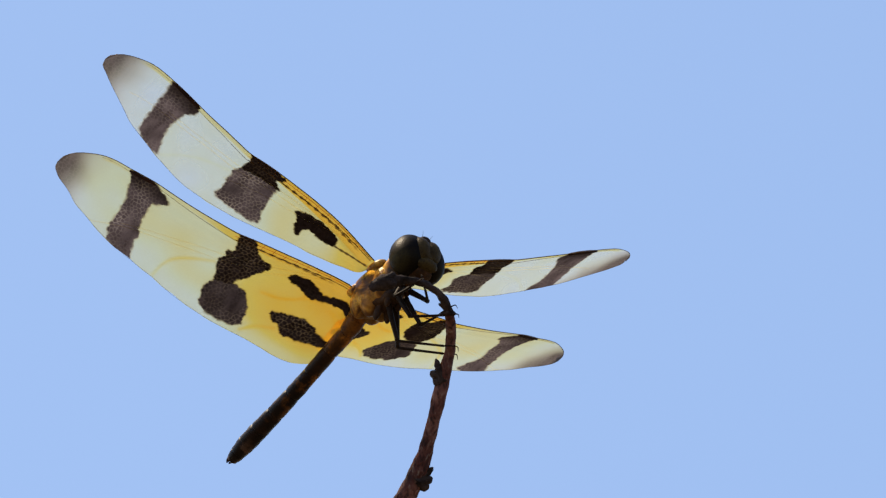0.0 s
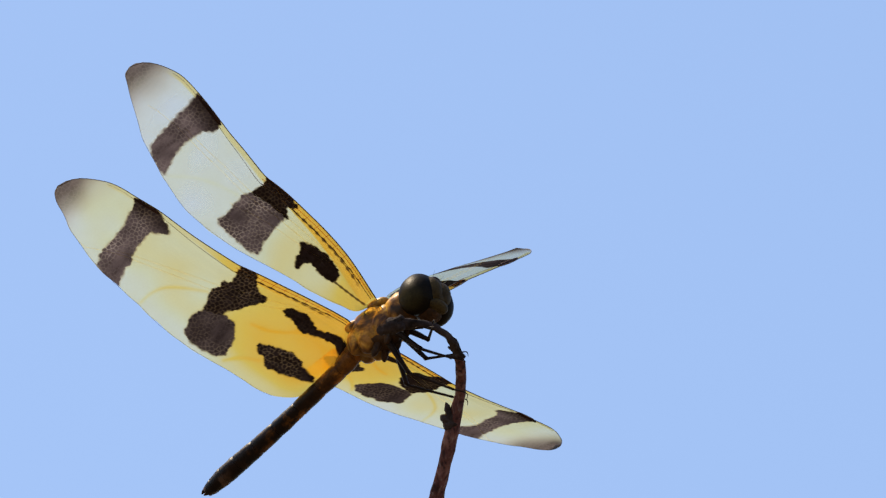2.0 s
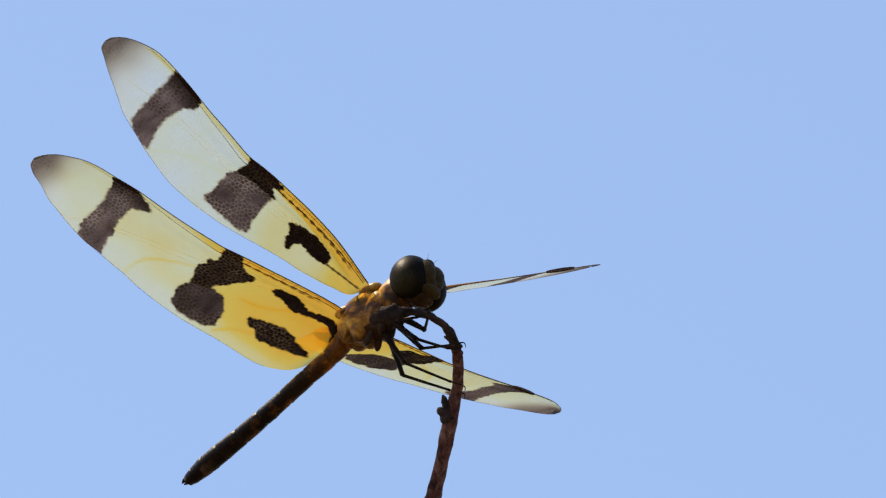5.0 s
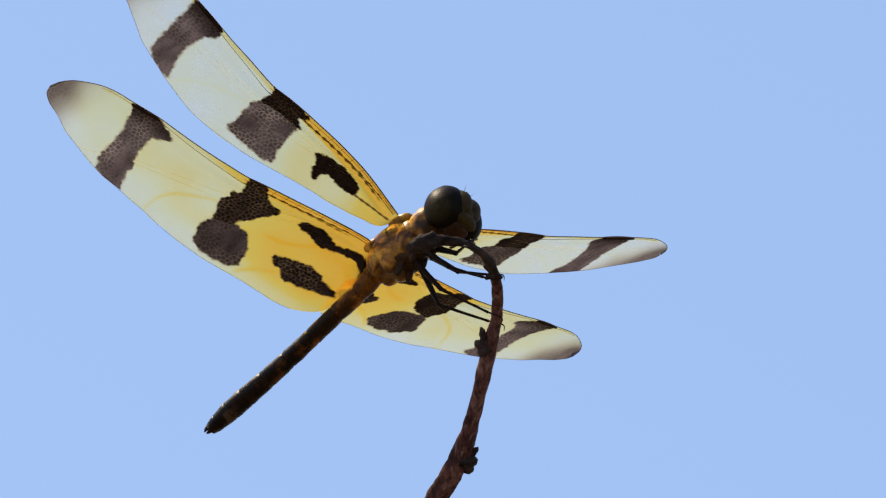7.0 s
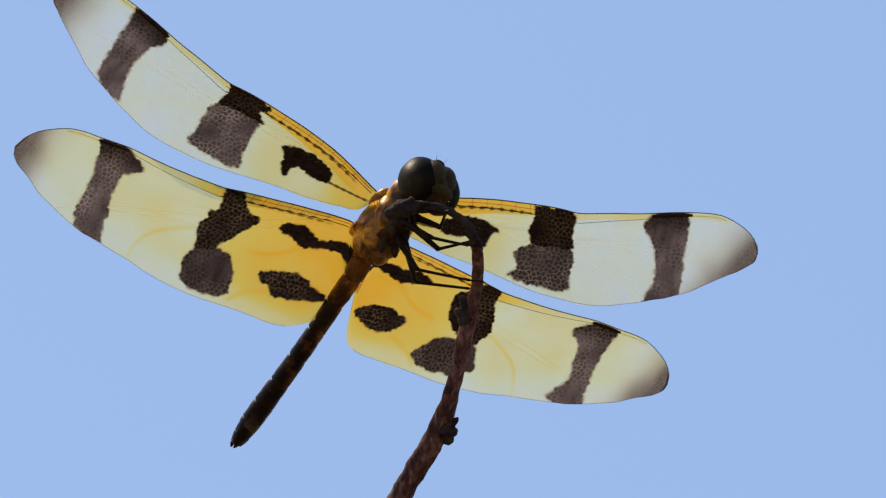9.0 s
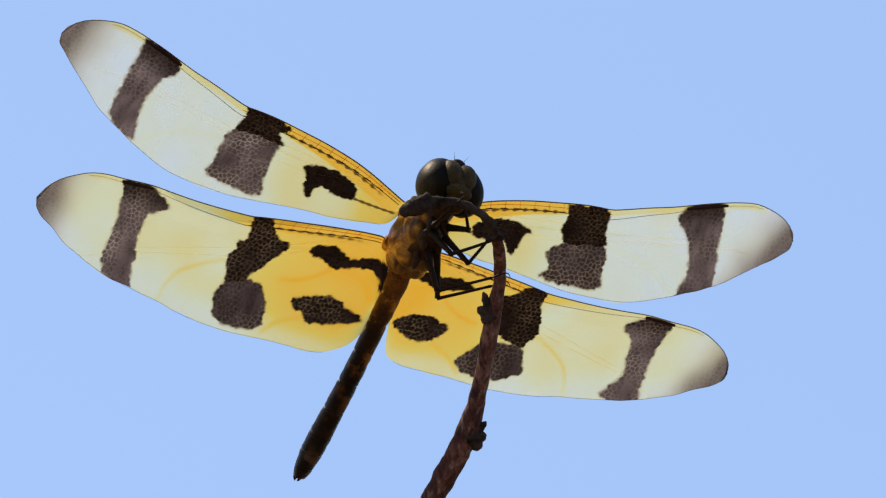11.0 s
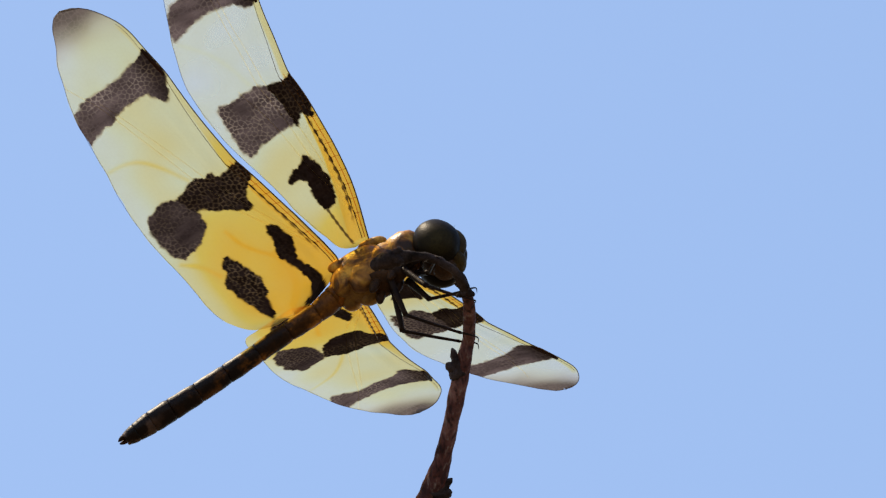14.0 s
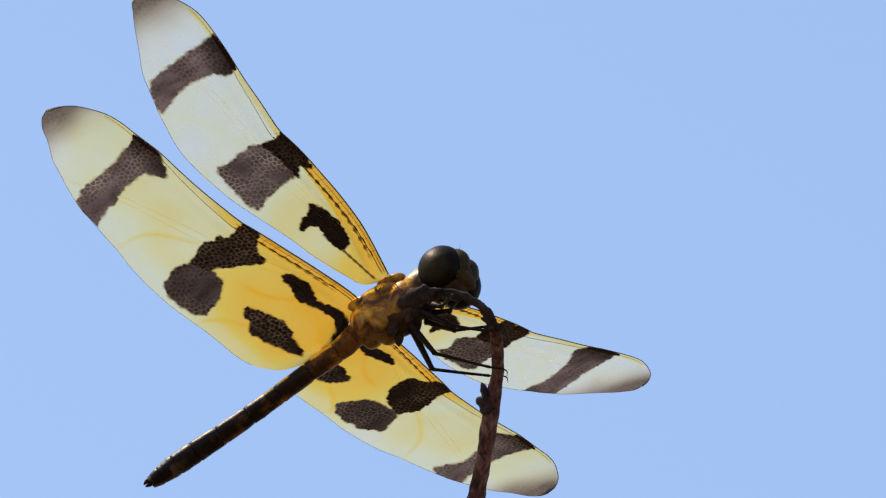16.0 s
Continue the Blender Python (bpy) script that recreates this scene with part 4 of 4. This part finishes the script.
def motions():
    sway = [
        (0, pose(-0.00077, -0.00108, 1.99990, -1.018, 1.593, 0.550)),
        (0.5, pose(-0.00064, -0.00362, 1.99948, -0.795, 1.811, 0.269)),
        (1, pose(0.00289, -0.00006, 1.99942, -0.613, 2.302, 0.704)),
        (1.5, pose(-0.00108, 0.00223, 2.00017, 0.047, 1.419, 0.995)),
        (1.8, pose(-0.00071, 0.00165, 2.00066, -0.188, 1.182, 0.587)),
        (2, pose(0.00035, 0.00614, 1.99935, -0.423, 0.945, 0.179)),
        (2.5, pose(0.00132, -0.00681, 1.99924, -0.752, 0.872, -0.381)),
        (3, pose(0.00040, -0.00851, 1.99973, -0.830, 2.346, 0.360)),
        (3.5, pose(-0.00222, -0.00346, 1.99997, -0.194, 0.214, 0.171)),
        (4, pose(-0.00007, 0.00762, 1.99979, -0.625, 1.673, 0.315)),
        (4.2, pose(0.00012, 0.00812, 1.99907, -0.665, 1.340, 0.064)),
        (6.3, pose(-0.00278, 0.00290, 1.99916, -0.515, 0.275, -0.535)),
        (6.5, pose(-0.00135, 0.00163, 1.99958, -0.554, 1.485, -0.315)),
        (7, pose(-0.00197, -0.00424, 1.99911, -0.284, 1.730, 0.244)),
        (7.5, pose(0.00232, -0.00365, 1.99923, -1.632, 1.374, -0.854)),
        (8, pose(0.00345, 0.00175, 1.99843, -0.929, 1.697, -0.372)),
        (8.5, pose(0.00137, 0.00528, 2.00006, -0.391, 0.710, -0.964)),
        (9, pose(-0.00182, -0.00817, 1.99891, 0.071, 1.756, 0.077)),
        (9.2, pose(-0.00323, -0.00233, 1.99957, -0.132, -0.824, -0.719)),
        (11.3, pose(-0.00139, -0.00343, 1.99991, 1.703, -0.665, -0.722)),
        (11.5, pose(-0.00107, 0.00065, 2.00013, 1.703, -0.665, -0.722)),
        (12, pose(-0.00053, 0.00567, 2.00218, 0.808, 0.216, 0.701)),
        (12.3, pose(0.00293, 0.00154, 1.99985, 0.578, 0.400, 0.703)),
        (12.5, pose(0.00247, 0.00011, 2.00132, 0.349, 0.583, 0.705)),
        (13, pose(0.00203, -0.00091, 2.00107, 0.443, 1.307, 0.488)),
        (13.5, pose(-0.00227, 0.00375, 2.00085, 2.053, -0.557, 1.227)),
        (13.8, pose(-0.00325, 0.00129, 2.00007, -0.120, 2.079, 1.075)),
        (14, pose(-0.00160, 0.00012, 2.00021, 0.991, -0.271, 0.902)),
        (14.5, pose(0.00249, -0.00011, 2.00069, 1.187, -1.175, 0.650)),
        (15, pose(0.00098, 0.00527, 2.00118, 1.080, -3.144, 0.216)),
        (15.2, pose(-0.00015, -0.00333, 2.00096, 0.822, -2.270, 0.264)),
        (15.5, pose(-0.00110, 0.00470, 2.00120, 0.563, -1.397, 0.311)),
        (16, pose(0.00082, 0.00252, 2.00082, 0.823, -2.657, -0.065)),
    ]
    walk(twig, sway)
    perch = [
        (0, pose(-0.00687, -0.00006, 2.00820, 13.30, -2.71, -140.18)),
        (0.5, pose(-0.00767, -0.00277, 2.00797, 17.86, -12.05, -132.97)),
        (1, pose(-0.00454, 0.00082, 2.00800, 15.02, -8.55, -132.84)),
        (1.5, pose(-0.00821, 0.00302, 2.00894, 12.82, -6.99, -132.15)),
        (1.8, pose(-0.00785, 0.00249, 2.00940, 8.83, 5.75, -133.25)),
        (2, pose(-0.00680, 0.00705, 2.00808, 13.75, -7.18, -134.88)),
        (2.5, pose(-0.00615, -0.00594, 2.00773, 18.45, -12.84, -131.67)),
        (3, pose(-0.00675, -0.00773, 2.00846, 15.71, -6.29, -131.99)),
        (3.5, pose(-0.00930, -0.00278, 2.00854, 11.03, -3.26, -134.76)),
        (4, pose(-0.00721, 0.00809, 2.00885, 9.26, -3.72, -132.81)),
        (4.2, pose(-0.00714, 0.00859, 2.00814, 11.88, -4.52, -131.82)),
        (6.3, pose(-0.01012, 0.00374, 2.00771, 12.58, -5.07, -135.42)),
        (6.5, pose(-0.00882, 0.00254, 2.00800, 14.80, -7.92, -134.38)),
        (7, pose(-0.00971, -0.00335, 2.00778, 16.72, -8.37, -132.66)),
        (7.5, pose(-0.00561, -0.00269, 2.00794, 16.38, -10.02, -133.07)),
        (8, pose(-0.00462, 0.00268, 2.00692, 20.33, -12.97, -133.23)),
        (8.5, pose(-0.00567, 0.00654, 2.00808, 22.22, -9.85, -137.79)),
        (9, pose(-0.00899, -0.00688, 2.00664, 21.43, -5.85, -144.70)),
        (9.2, pose(-0.00954, -0.00104, 2.00730, 5.73, 0.58, -156.51)),
        (11.3, pose(-0.00728, -0.00133, 2.00618, 21.03, -0.73, -152.00)),
        (11.5, pose(-0.00696, 0.00276, 2.00641, 14.22, -0.01, -155.86)),
        (12, pose(-0.00560, 0.00672, 2.00987, 10.16, 6.81, -158.12)),
        (12.3, pose(-0.00255, 0.00265, 2.00751, 14.25, -2.63, -147.46)),
        (12.5, pose(-0.00341, 0.00127, 2.00895, 11.09, 7.02, -151.72)),
        (13, pose(-0.00417, 0.00035, 2.00872, 11.61, 9.43, -136.78)),
        (13.5, pose(-0.00925, 0.00539, 2.00793, 15.83, -6.75, -136.64)),
        (13.8, pose(-0.01069, 0.00255, 2.00765, 13.19, -10.12, -135.69)),
        (14, pose(-0.00905, 0.00110, 2.00804, 25.32, -20.22, -116.71)),
        (14.5, pose(-0.00556, 0.00109, 2.00856, 26.79, -7.27, -105.80)),
        (15, pose(-0.00685, 0.00615, 2.00943, 10.45, 3.40, -125.59)),
        (15.2, pose(-0.00812, -0.00230, 2.00904, 5.34, 5.36, -128.68)),
        (15.5, pose(-0.00920, 0.00590, 2.00912, 17.33, -17.34, -118.64)),
        (16, pose(-0.00754, 0.00374, 2.00852, 20.09, -11.77, -118.72)),
    ]
    walk(dragonfly, perch)
    walk(right_forewing, [
        (0, pose(0.00166, 0.00166, 0.00288, -0.82, -26.80, -6.66)),
        (0.5, pose(0.00166, 0.00166, 0.00288, 2.08, -18.28, -4.60)),
        (1, pose(0.00166, 0.00166, 0.00288, 8.66, -17.68, -3.37)),
        (1.5, pose(0.00166, 0.00166, 0.00288, 0.37, -24.19, -4.73)),
        (1.8, pose(0.00166, 0.00166, 0.00288, 1.63, -36.43, -8.61)),
        (2, pose(0.00166, 0.00166, 0.00288, 14.05, -22.52, -3.34)),
        (2.5, pose(0.00166, 0.00166, 0.00288, 4.07, -12.11, -2.63)),
        (3, pose(0.00166, 0.00166, 0.00288, -10.88, -24.49, -5.56)),
        (3.5, pose(0.00166, 0.00166, 0.00288, 0.32, -30.78, -5.49)),
        (4, pose(0.00166, 0.00166, 0.00288, -2.11, -30.04, -6.11)),
        (4.2, pose(0.00166, 0.00166, 0.00288, 1.32, -28.50, -7.35)),
        (6.3, pose(0.00166, 0.00166, 0.00288, -7.83, -28.08, -6.31)),
        (6.5, pose(0.00166, 0.00166, 0.00288, -12.71, -27.69, -6.14)),
        (7, pose(0.00166, 0.00166, 0.00288, -7.22, -23.03, -6.34)),
        (7.5, pose(0.00166, 0.00166, 0.00288, -7.73, -17.32, -4.31)),
        (8, pose(0.00166, 0.00166, 0.00288, 15.69, -17.15, -5.13)),
        (8.5, pose(0.00166, 0.00166, 0.00288, -12.47, -40.37, -11.87)),
        (9, pose(0.00166, 0.00166, 0.00288, 7.24, -16.40, -1.91)),
        (9.2, pose(0.00166, 0.00166, 0.00288, 32.48, -20.29, -0.73)),
        (11.3, pose(0.00166, 0.00166, 0.00288, 15.63, -4.34, 8.52)),
        (11.5, pose(0.00166, 0.00166, 0.00288, 24.10, -3.56, 11.54)),
        (12, pose(0.00166, 0.00166, 0.00288, 12.84, -18.76, 9.36)),
        (12.3, pose(0.00166, 0.00166, 0.00288, 24.89, -5.97, 6.17)),
        (12.5, pose(0.00166, 0.00166, 0.00288, 20.68, -19.68, 10.88)),
        (13, pose(0.00166, 0.00166, 0.00288, 23.67, -29.48, -1.42)),
        (13.5, pose(0.00166, 0.00166, 0.00288, 16.42, -13.72, 0.98)),
        (13.8, pose(0.00166, 0.00166, 0.00288, 9.87, -4.98, 1.07)),
        (14, pose(0.00166, 0.00166, 0.00288, -3.86, -11.98, -0.99)),
        (14.5, pose(0.00166, 0.00166, 0.00288, -7.83, -22.75, -14.08)),
        (15, pose(0.00166, 0.00166, 0.00288, 8.64, -24.68, -2.45)),
        (15.2, pose(0.00166, 0.00166, 0.00288, 13.98, -30.81, -1.20)),
        (15.5, pose(0.00166, 0.00166, 0.00288, -3.16, -17.01, -6.69)),
        (16, pose(0.00166, 0.00166, 0.00288, -7.96, -15.38, -7.78)),
    ])
    walk(right_hindwing, [
        (0, pose(0.00217, -0.00168, 0.00119, 12.20, -30.98, -12.30)),
        (0.5, pose(0.00217, -0.00168, 0.00119, 10.43, -17.01, -7.18)),
        (1, pose(0.00217, -0.00168, 0.00119, 13.07, -14.85, -5.93)),
        (1.5, pose(0.00217, -0.00168, 0.00119, 2.87, -17.40, -6.16)),
        (1.8, pose(0.00217, -0.00168, 0.00119, -0.54, -33.68, -11.55)),
        (2, pose(0.00217, -0.00168, 0.00119, 13.94, -15.61, -4.46)),
        (2.5, pose(0.00217, -0.00168, 0.00119, 7.46, -7.78, -5.08)),
        (3, pose(0.00217, -0.00168, 0.00119, -4.47, -17.57, -7.68)),
        (3.5, pose(0.00217, -0.00168, 0.00119, -2.65, -20.78, -6.16)),
        (4, pose(0.00217, -0.00168, 0.00119, -5.46, -19.79, -7.47)),
        (4.2, pose(0.00217, -0.00168, 0.00119, -3.75, -17.49, -7.99)),
        (6.3, pose(0.00217, -0.00168, 0.00119, -3.57, -17.79, -6.09)),
        (6.5, pose(0.00217, -0.00168, 0.00119, -4.39, -18.33, -6.60)),
        (7, pose(0.00217, -0.00168, 0.00119, -3.13, -16.71, -7.78)),
        (7.5, pose(0.00217, -0.00168, 0.00119, -0.57, -13.72, -6.70)),
        (8, pose(0.00217, -0.00168, 0.00119, 6.86, -8.32, -6.14)),
        (8.5, pose(0.00217, -0.00168, 0.00119, 4.50, -35.58, -12.78)),
        (9, pose(0.00217, -0.00168, 0.00119, 22.00, -3.68, 0.60)),
        (9.2, pose(0.00217, -0.00168, 0.00119, 38.44, -14.46, 1.56)),
        (11.3, pose(0.00217, -0.00168, 0.00119, 24.93, 2.52, 9.75)),
        (11.5, pose(0.00217, -0.00168, 0.00119, 28.19, 0.70, 11.23)),
        (12, pose(0.00217, -0.00168, 0.00119, 1.34, -10.23, 7.39)),
        (12.3, pose(0.00217, -0.00168, 0.00119, 21.03, -1.09, 6.24)),
        (12.5, pose(0.00217, -0.00168, 0.00119, 8.17, -11.17, 8.00)),
        (13, pose(0.00217, -0.00168, 0.00119, 12.74, -19.56, -1.33)),
        (13.5, pose(0.00217, -0.00168, 0.00119, 14.75, -4.43, 2.07)),
        (13.8, pose(0.00217, -0.00168, 0.00119, 23.96, -1.96, 4.20)),
        (14, pose(0.00217, -0.00168, 0.00119, -3.85, -12.79, -3.90)),
        (14.5, pose(0.00217, -0.00168, 0.00119, -8.55, -19.74, -18.13)),
        (15, pose(0.00217, -0.00168, 0.00119, 3.50, -17.28, -3.26)),
        (15.2, pose(0.00217, -0.00168, 0.00119, 3.79, -20.74, -0.97)),
        (15.5, pose(0.00217, -0.00168, 0.00119, -2.74, -7.17, -6.87)),
        (16, pose(0.00217, -0.00168, 0.00119, -3.01, -10.48, -9.13)),
    ])
    walk(left_forewing, [
        (0, pose(-0.00166, 0.00166, 0.00288, -10.15, 25.23, -4.75)),
        (0.5, pose(-0.00166, 0.00166, 0.00288, -16.67, 26.67, -9.84)),
        (1, pose(-0.00166, 0.00166, 0.00288, -23.64, 32.39, -6.12)),
        (1.5, pose(-0.00166, 0.00166, 0.00288, -25.87, 37.35, -0.99)),
        (1.8, pose(-0.00166, 0.00166, 0.00288, -26.46, 37.92, 5.09)),
        (2, pose(-0.00166, 0.00166, 0.00288, -23.48, 48.38, 5.76)),
        (2.5, pose(-0.00166, 0.00166, 0.00288, -19.35, 28.87, -9.95)),
        (3, pose(-0.00166, 0.00166, 0.00288, -24.07, 29.28, -8.74)),
        (3.5, pose(-0.00166, 0.00166, 0.00288, -30.06, 39.50, 1.24)),
        (4, pose(-0.00166, 0.00166, 0.00288, -28.28, 43.69, 1.30)),
        (4.2, pose(-0.00166, 0.00166, 0.00288, -30.26, 40.20, -2.97)),
        (6.3, pose(-0.00166, 0.00166, 0.00288, -12.62, 27.04, -5.57)),
        (6.5, pose(-0.00166, 0.00166, 0.00288, -15.69, 23.91, -7.50)),
        (7, pose(-0.00166, 0.00166, 0.00288, -16.95, 25.42, -9.59)),
        (7.5, pose(-0.00166, 0.00166, 0.00288, -8.16, 12.81, -12.97)),
        (8, pose(-0.00166, 0.00166, 0.00288, 5.11, 14.45, -15.38)),
        (8.5, pose(-0.00166, 0.00166, 0.00288, 31.93, 11.46, -14.54)),
        (9, pose(-0.00166, 0.00166, 0.00288, 26.99, 1.96, -17.22)),
        (9.2, pose(-0.00166, 0.00166, 0.00288, 33.23, 10.60, -0.60)),
        (11.3, pose(-0.00166, 0.00166, 0.00288, 16.12, 6.48, -6.85)),
        (11.5, pose(-0.00166, 0.00166, 0.00288, 9.29, 14.06, 1.11)),
        (12, pose(-0.00166, 0.00166, 0.00288, -16.96, 42.16, 20.14)),
        (12.3, pose(-0.00166, 0.00166, 0.00288, 14.79, 11.94, -4.45)),
        (12.5, pose(-0.00166, 0.00166, 0.00288, -26.96, 54.10, 25.05)),
        (13, pose(-0.00166, 0.00166, 0.00288, -22.91, 41.66, 14.32)),
        (13.5, pose(-0.00166, 0.00166, 0.00288, -11.68, 37.67, 4.33)),
        (13.8, pose(-0.00166, 0.00166, 0.00288, -2.92, 27.89, 4.31)),
        (14, pose(-0.00166, 0.00166, 0.00288, -31.30, 25.06, -13.73)),
        (14.5, pose(-0.00166, 0.00166, 0.00288, -38.66, 17.40, -30.43)),
        (15, pose(-0.00166, 0.00166, 0.00288, -32.10, 28.79, 1.00)),
        (15.2, pose(-0.00166, 0.00166, 0.00288, -23.88, 41.72, 14.60)),
        (15.5, pose(-0.00166, 0.00166, 0.00288, -15.00, 45.85, -4.78)),
        (16, pose(-0.00166, 0.00166, 0.00288, -14.96, 17.33, -16.80)),
    ])
    walk(left_hindwing, [
        (0, pose(-0.00217, -0.00168, 0.00119, -10.06, 17.99, -3.03)),
        (0.5, pose(-0.00217, -0.00168, 0.00119, -15.43, 21.11, -6.49)),
        (1, pose(-0.00217, -0.00168, 0.00119, -23.17, 16.63, -4.91)),
        (1.5, pose(-0.00217, -0.00168, 0.00119, -25.43, 18.62, -2.67)),
        (1.8, pose(-0.00217, -0.00168, 0.00119, -15.93, 16.67, -1.18)),
        (2, pose(-0.00217, -0.00168, 0.00119, -20.97, 10.39, -4.56)),
        (2.5, pose(-0.00217, -0.00168, 0.00119, -13.78, 7.35, -11.84)),
        (3, pose(-0.00217, -0.00168, 0.00119, -28.17, 14.37, -6.44)),
        (3.5, pose(-0.00217, -0.00168, 0.00119, -28.76, 9.62, -2.89)),
        (4, pose(-0.00217, -0.00168, 0.00119, -24.44, 9.14, -7.13)),
        (4.2, pose(-0.00217, -0.00168, 0.00119, -28.55, 8.76, -7.30)),
        (6.3, pose(-0.00217, -0.00168, 0.00119, -19.52, 13.75, -3.91)),
        (6.5, pose(-0.00217, -0.00168, 0.00119, -12.64, 13.94, -5.69)),
        (7, pose(-0.00217, -0.00168, 0.00119, -15.45, 18.74, -7.17)),
        (7.5, pose(-0.00217, -0.00168, 0.00119, -13.52, 13.11, -7.45)),
        (8, pose(-0.00217, -0.00168, 0.00119, -2.13, 8.46, -12.19)),
        (8.5, pose(-0.00217, -0.00168, 0.00119, 13.54, 8.66, -10.15)),
        (9, pose(-0.00217, -0.00168, 0.00119, 13.37, 5.23, -9.64)),
        (9.2, pose(-0.00217, -0.00168, 0.00119, 32.36, 7.55, 3.45)),
        (11.3, pose(-0.00217, -0.00168, 0.00119, 10.25, 5.21, -4.12)),
        (11.5, pose(-0.00217, -0.00168, 0.00119, 12.08, 13.63, 4.92)),
        (12, pose(-0.00217, -0.00168, 0.00119, -24.35, 15.50, 10.92)),
        (12.3, pose(-0.00217, -0.00168, 0.00119, 17.18, -5.47, -9.68)),
        (12.5, pose(-0.00217, -0.00168, 0.00119, -31.00, 5.16, 8.65)),
        (13, pose(-0.00217, -0.00168, 0.00119, -5.68, -10.97, -6.82)),
        (13.5, pose(-0.00217, -0.00168, 0.00119, -6.15, 3.74, -5.80)),
        (13.8, pose(-0.00217, -0.00168, 0.00119, 14.70, 7.27, -5.25)),
        (14, pose(-0.00217, -0.00168, 0.00119, -20.47, 32.07, -12.45)),
        (14.5, pose(-0.00217, -0.00168, 0.00119, -31.47, 3.00, -27.43)),
        (15, pose(-0.00217, -0.00168, 0.00119, -29.11, 0.71, -2.52)),
        (15.2, pose(-0.00217, -0.00168, 0.00119, -20.70, 0.61, 0.00)),
        (15.5, pose(-0.00217, -0.00168, 0.00119, -18.10, 5.37, -14.37)),
        (16, pose(-0.00217, -0.00168, 0.00119, -15.32, 8.88, -15.58)),
    ])
    walk(head, [
        (0, pose(0.00013, -0.00007, 0.00005, 0.61, -1.27, 0.21)),
        (0.5, pose(0.00016, 0.00004, 0.00011, -1.20, -0.45, 3.29)),
        (1, pose(-0.00001, 0.00022, -0.00011, 1.60, -1.10, 1.43)),
        (1.5, pose(-0.00016, 0.00018, -0.00013, 3.00, -1.75, -1.65)),
        (1.8, pose(0.00030, -0.00013, 0.00000, 1.69, -3.56, 0.93)),
        (2, pose(-0.00006, 0.00024, -0.00007, 1.06, 3.48, 1.65)),
        (2.5, pose(-0.00025, 0.00008, -0.00020, 1.55, 1.60, -0.16)),
        (3, pose(0.00035, 0.00008, 0.00004, 0.04, -2.57, 3.88)),
        (3.5, pose(0.00034, 0.00039, 0.00004, 1.20, -0.97, 4.65)),
        (4, pose(0.00009, 0.00045, 0.00008, 1.80, 2.00, 2.15)),
        (4.2, pose(0.00017, 0.00023, 0.00039, -0.88, 2.68, 0.92)),
        (6.3, pose(0.00098, 0.00030, 0.00021, -0.23, -3.74, 9.21)),
        (6.5, pose(0.00056, 0.00024, 0.00021, -2.18, -0.90, 7.61)),
        (7, pose(0.00055, 0.00020, 0.00024, -1.93, -1.92, 6.63)),
        (7.5, pose(0.00074, 0.00033, 0.00013, -1.38, -1.67, 9.54)),
        (8, pose(0.00039, 0.00002, 0.00005, -2.22, 2.42, 7.16)),
        (8.5, pose(0.00024, -0.00016, 0.00025, -3.50, 1.41, 4.28)),
        (9, pose(0.00056, 0.00008, 0.00047, -5.83, 5.34, 8.47)),
        (9.2, pose(0.00071, 0.00084, 0.00038, 3.93, 2.81, 9.17)),
        (11.3, pose(0.00032, 0.00006, 0.00067, -4.82, -4.73, 3.32)),
        (11.5, pose(0.00033, 0.00059, 0.00052, 0.21, 0.45, 4.20)),
        (12, pose(-0.00030, 0.00026, 0.00040, -0.18, -2.78, -2.37)),
        (12.3, pose(-0.00029, 0.00025, -0.00039, 6.57, -4.57, -4.56)),
        (12.5, pose(-0.00046, 0.00021, 0.00009, 2.67, 2.39, -4.97)),
        (13, pose(-0.00156, 0.00045, -0.00044, 11.82, -4.86, -21.16)),
        (13.5, pose(-0.00043, 0.00015, 0.00014, 1.47, -0.07, -5.35)),
        (13.8, pose(0.00001, 0.00020, -0.00047, 5.95, -2.24, -0.30)),
        (14, pose(0.00101, 0.00009, -0.00045, -0.43, 10.82, 16.31)),
        (14.5, pose(0.00030, -0.00018, -0.00088, 10.67, -3.29, 0.32)),
        (15, pose(-0.00051, 0.00013, -0.00040, 7.49, -9.44, -7.68)),
        (15.2, pose(-0.00032, 0.00030, -0.00072, 11.94, -1.30, -5.60)),
        (15.5, pose(-0.00032, -0.00014, 0.00049, -2.72, -8.03, -3.68)),
        (16, pose(-0.00068, -0.00003, 0.00000, 2.02, -6.39, -7.58)),
    ])
    move_legs(sway, perch)



motions()
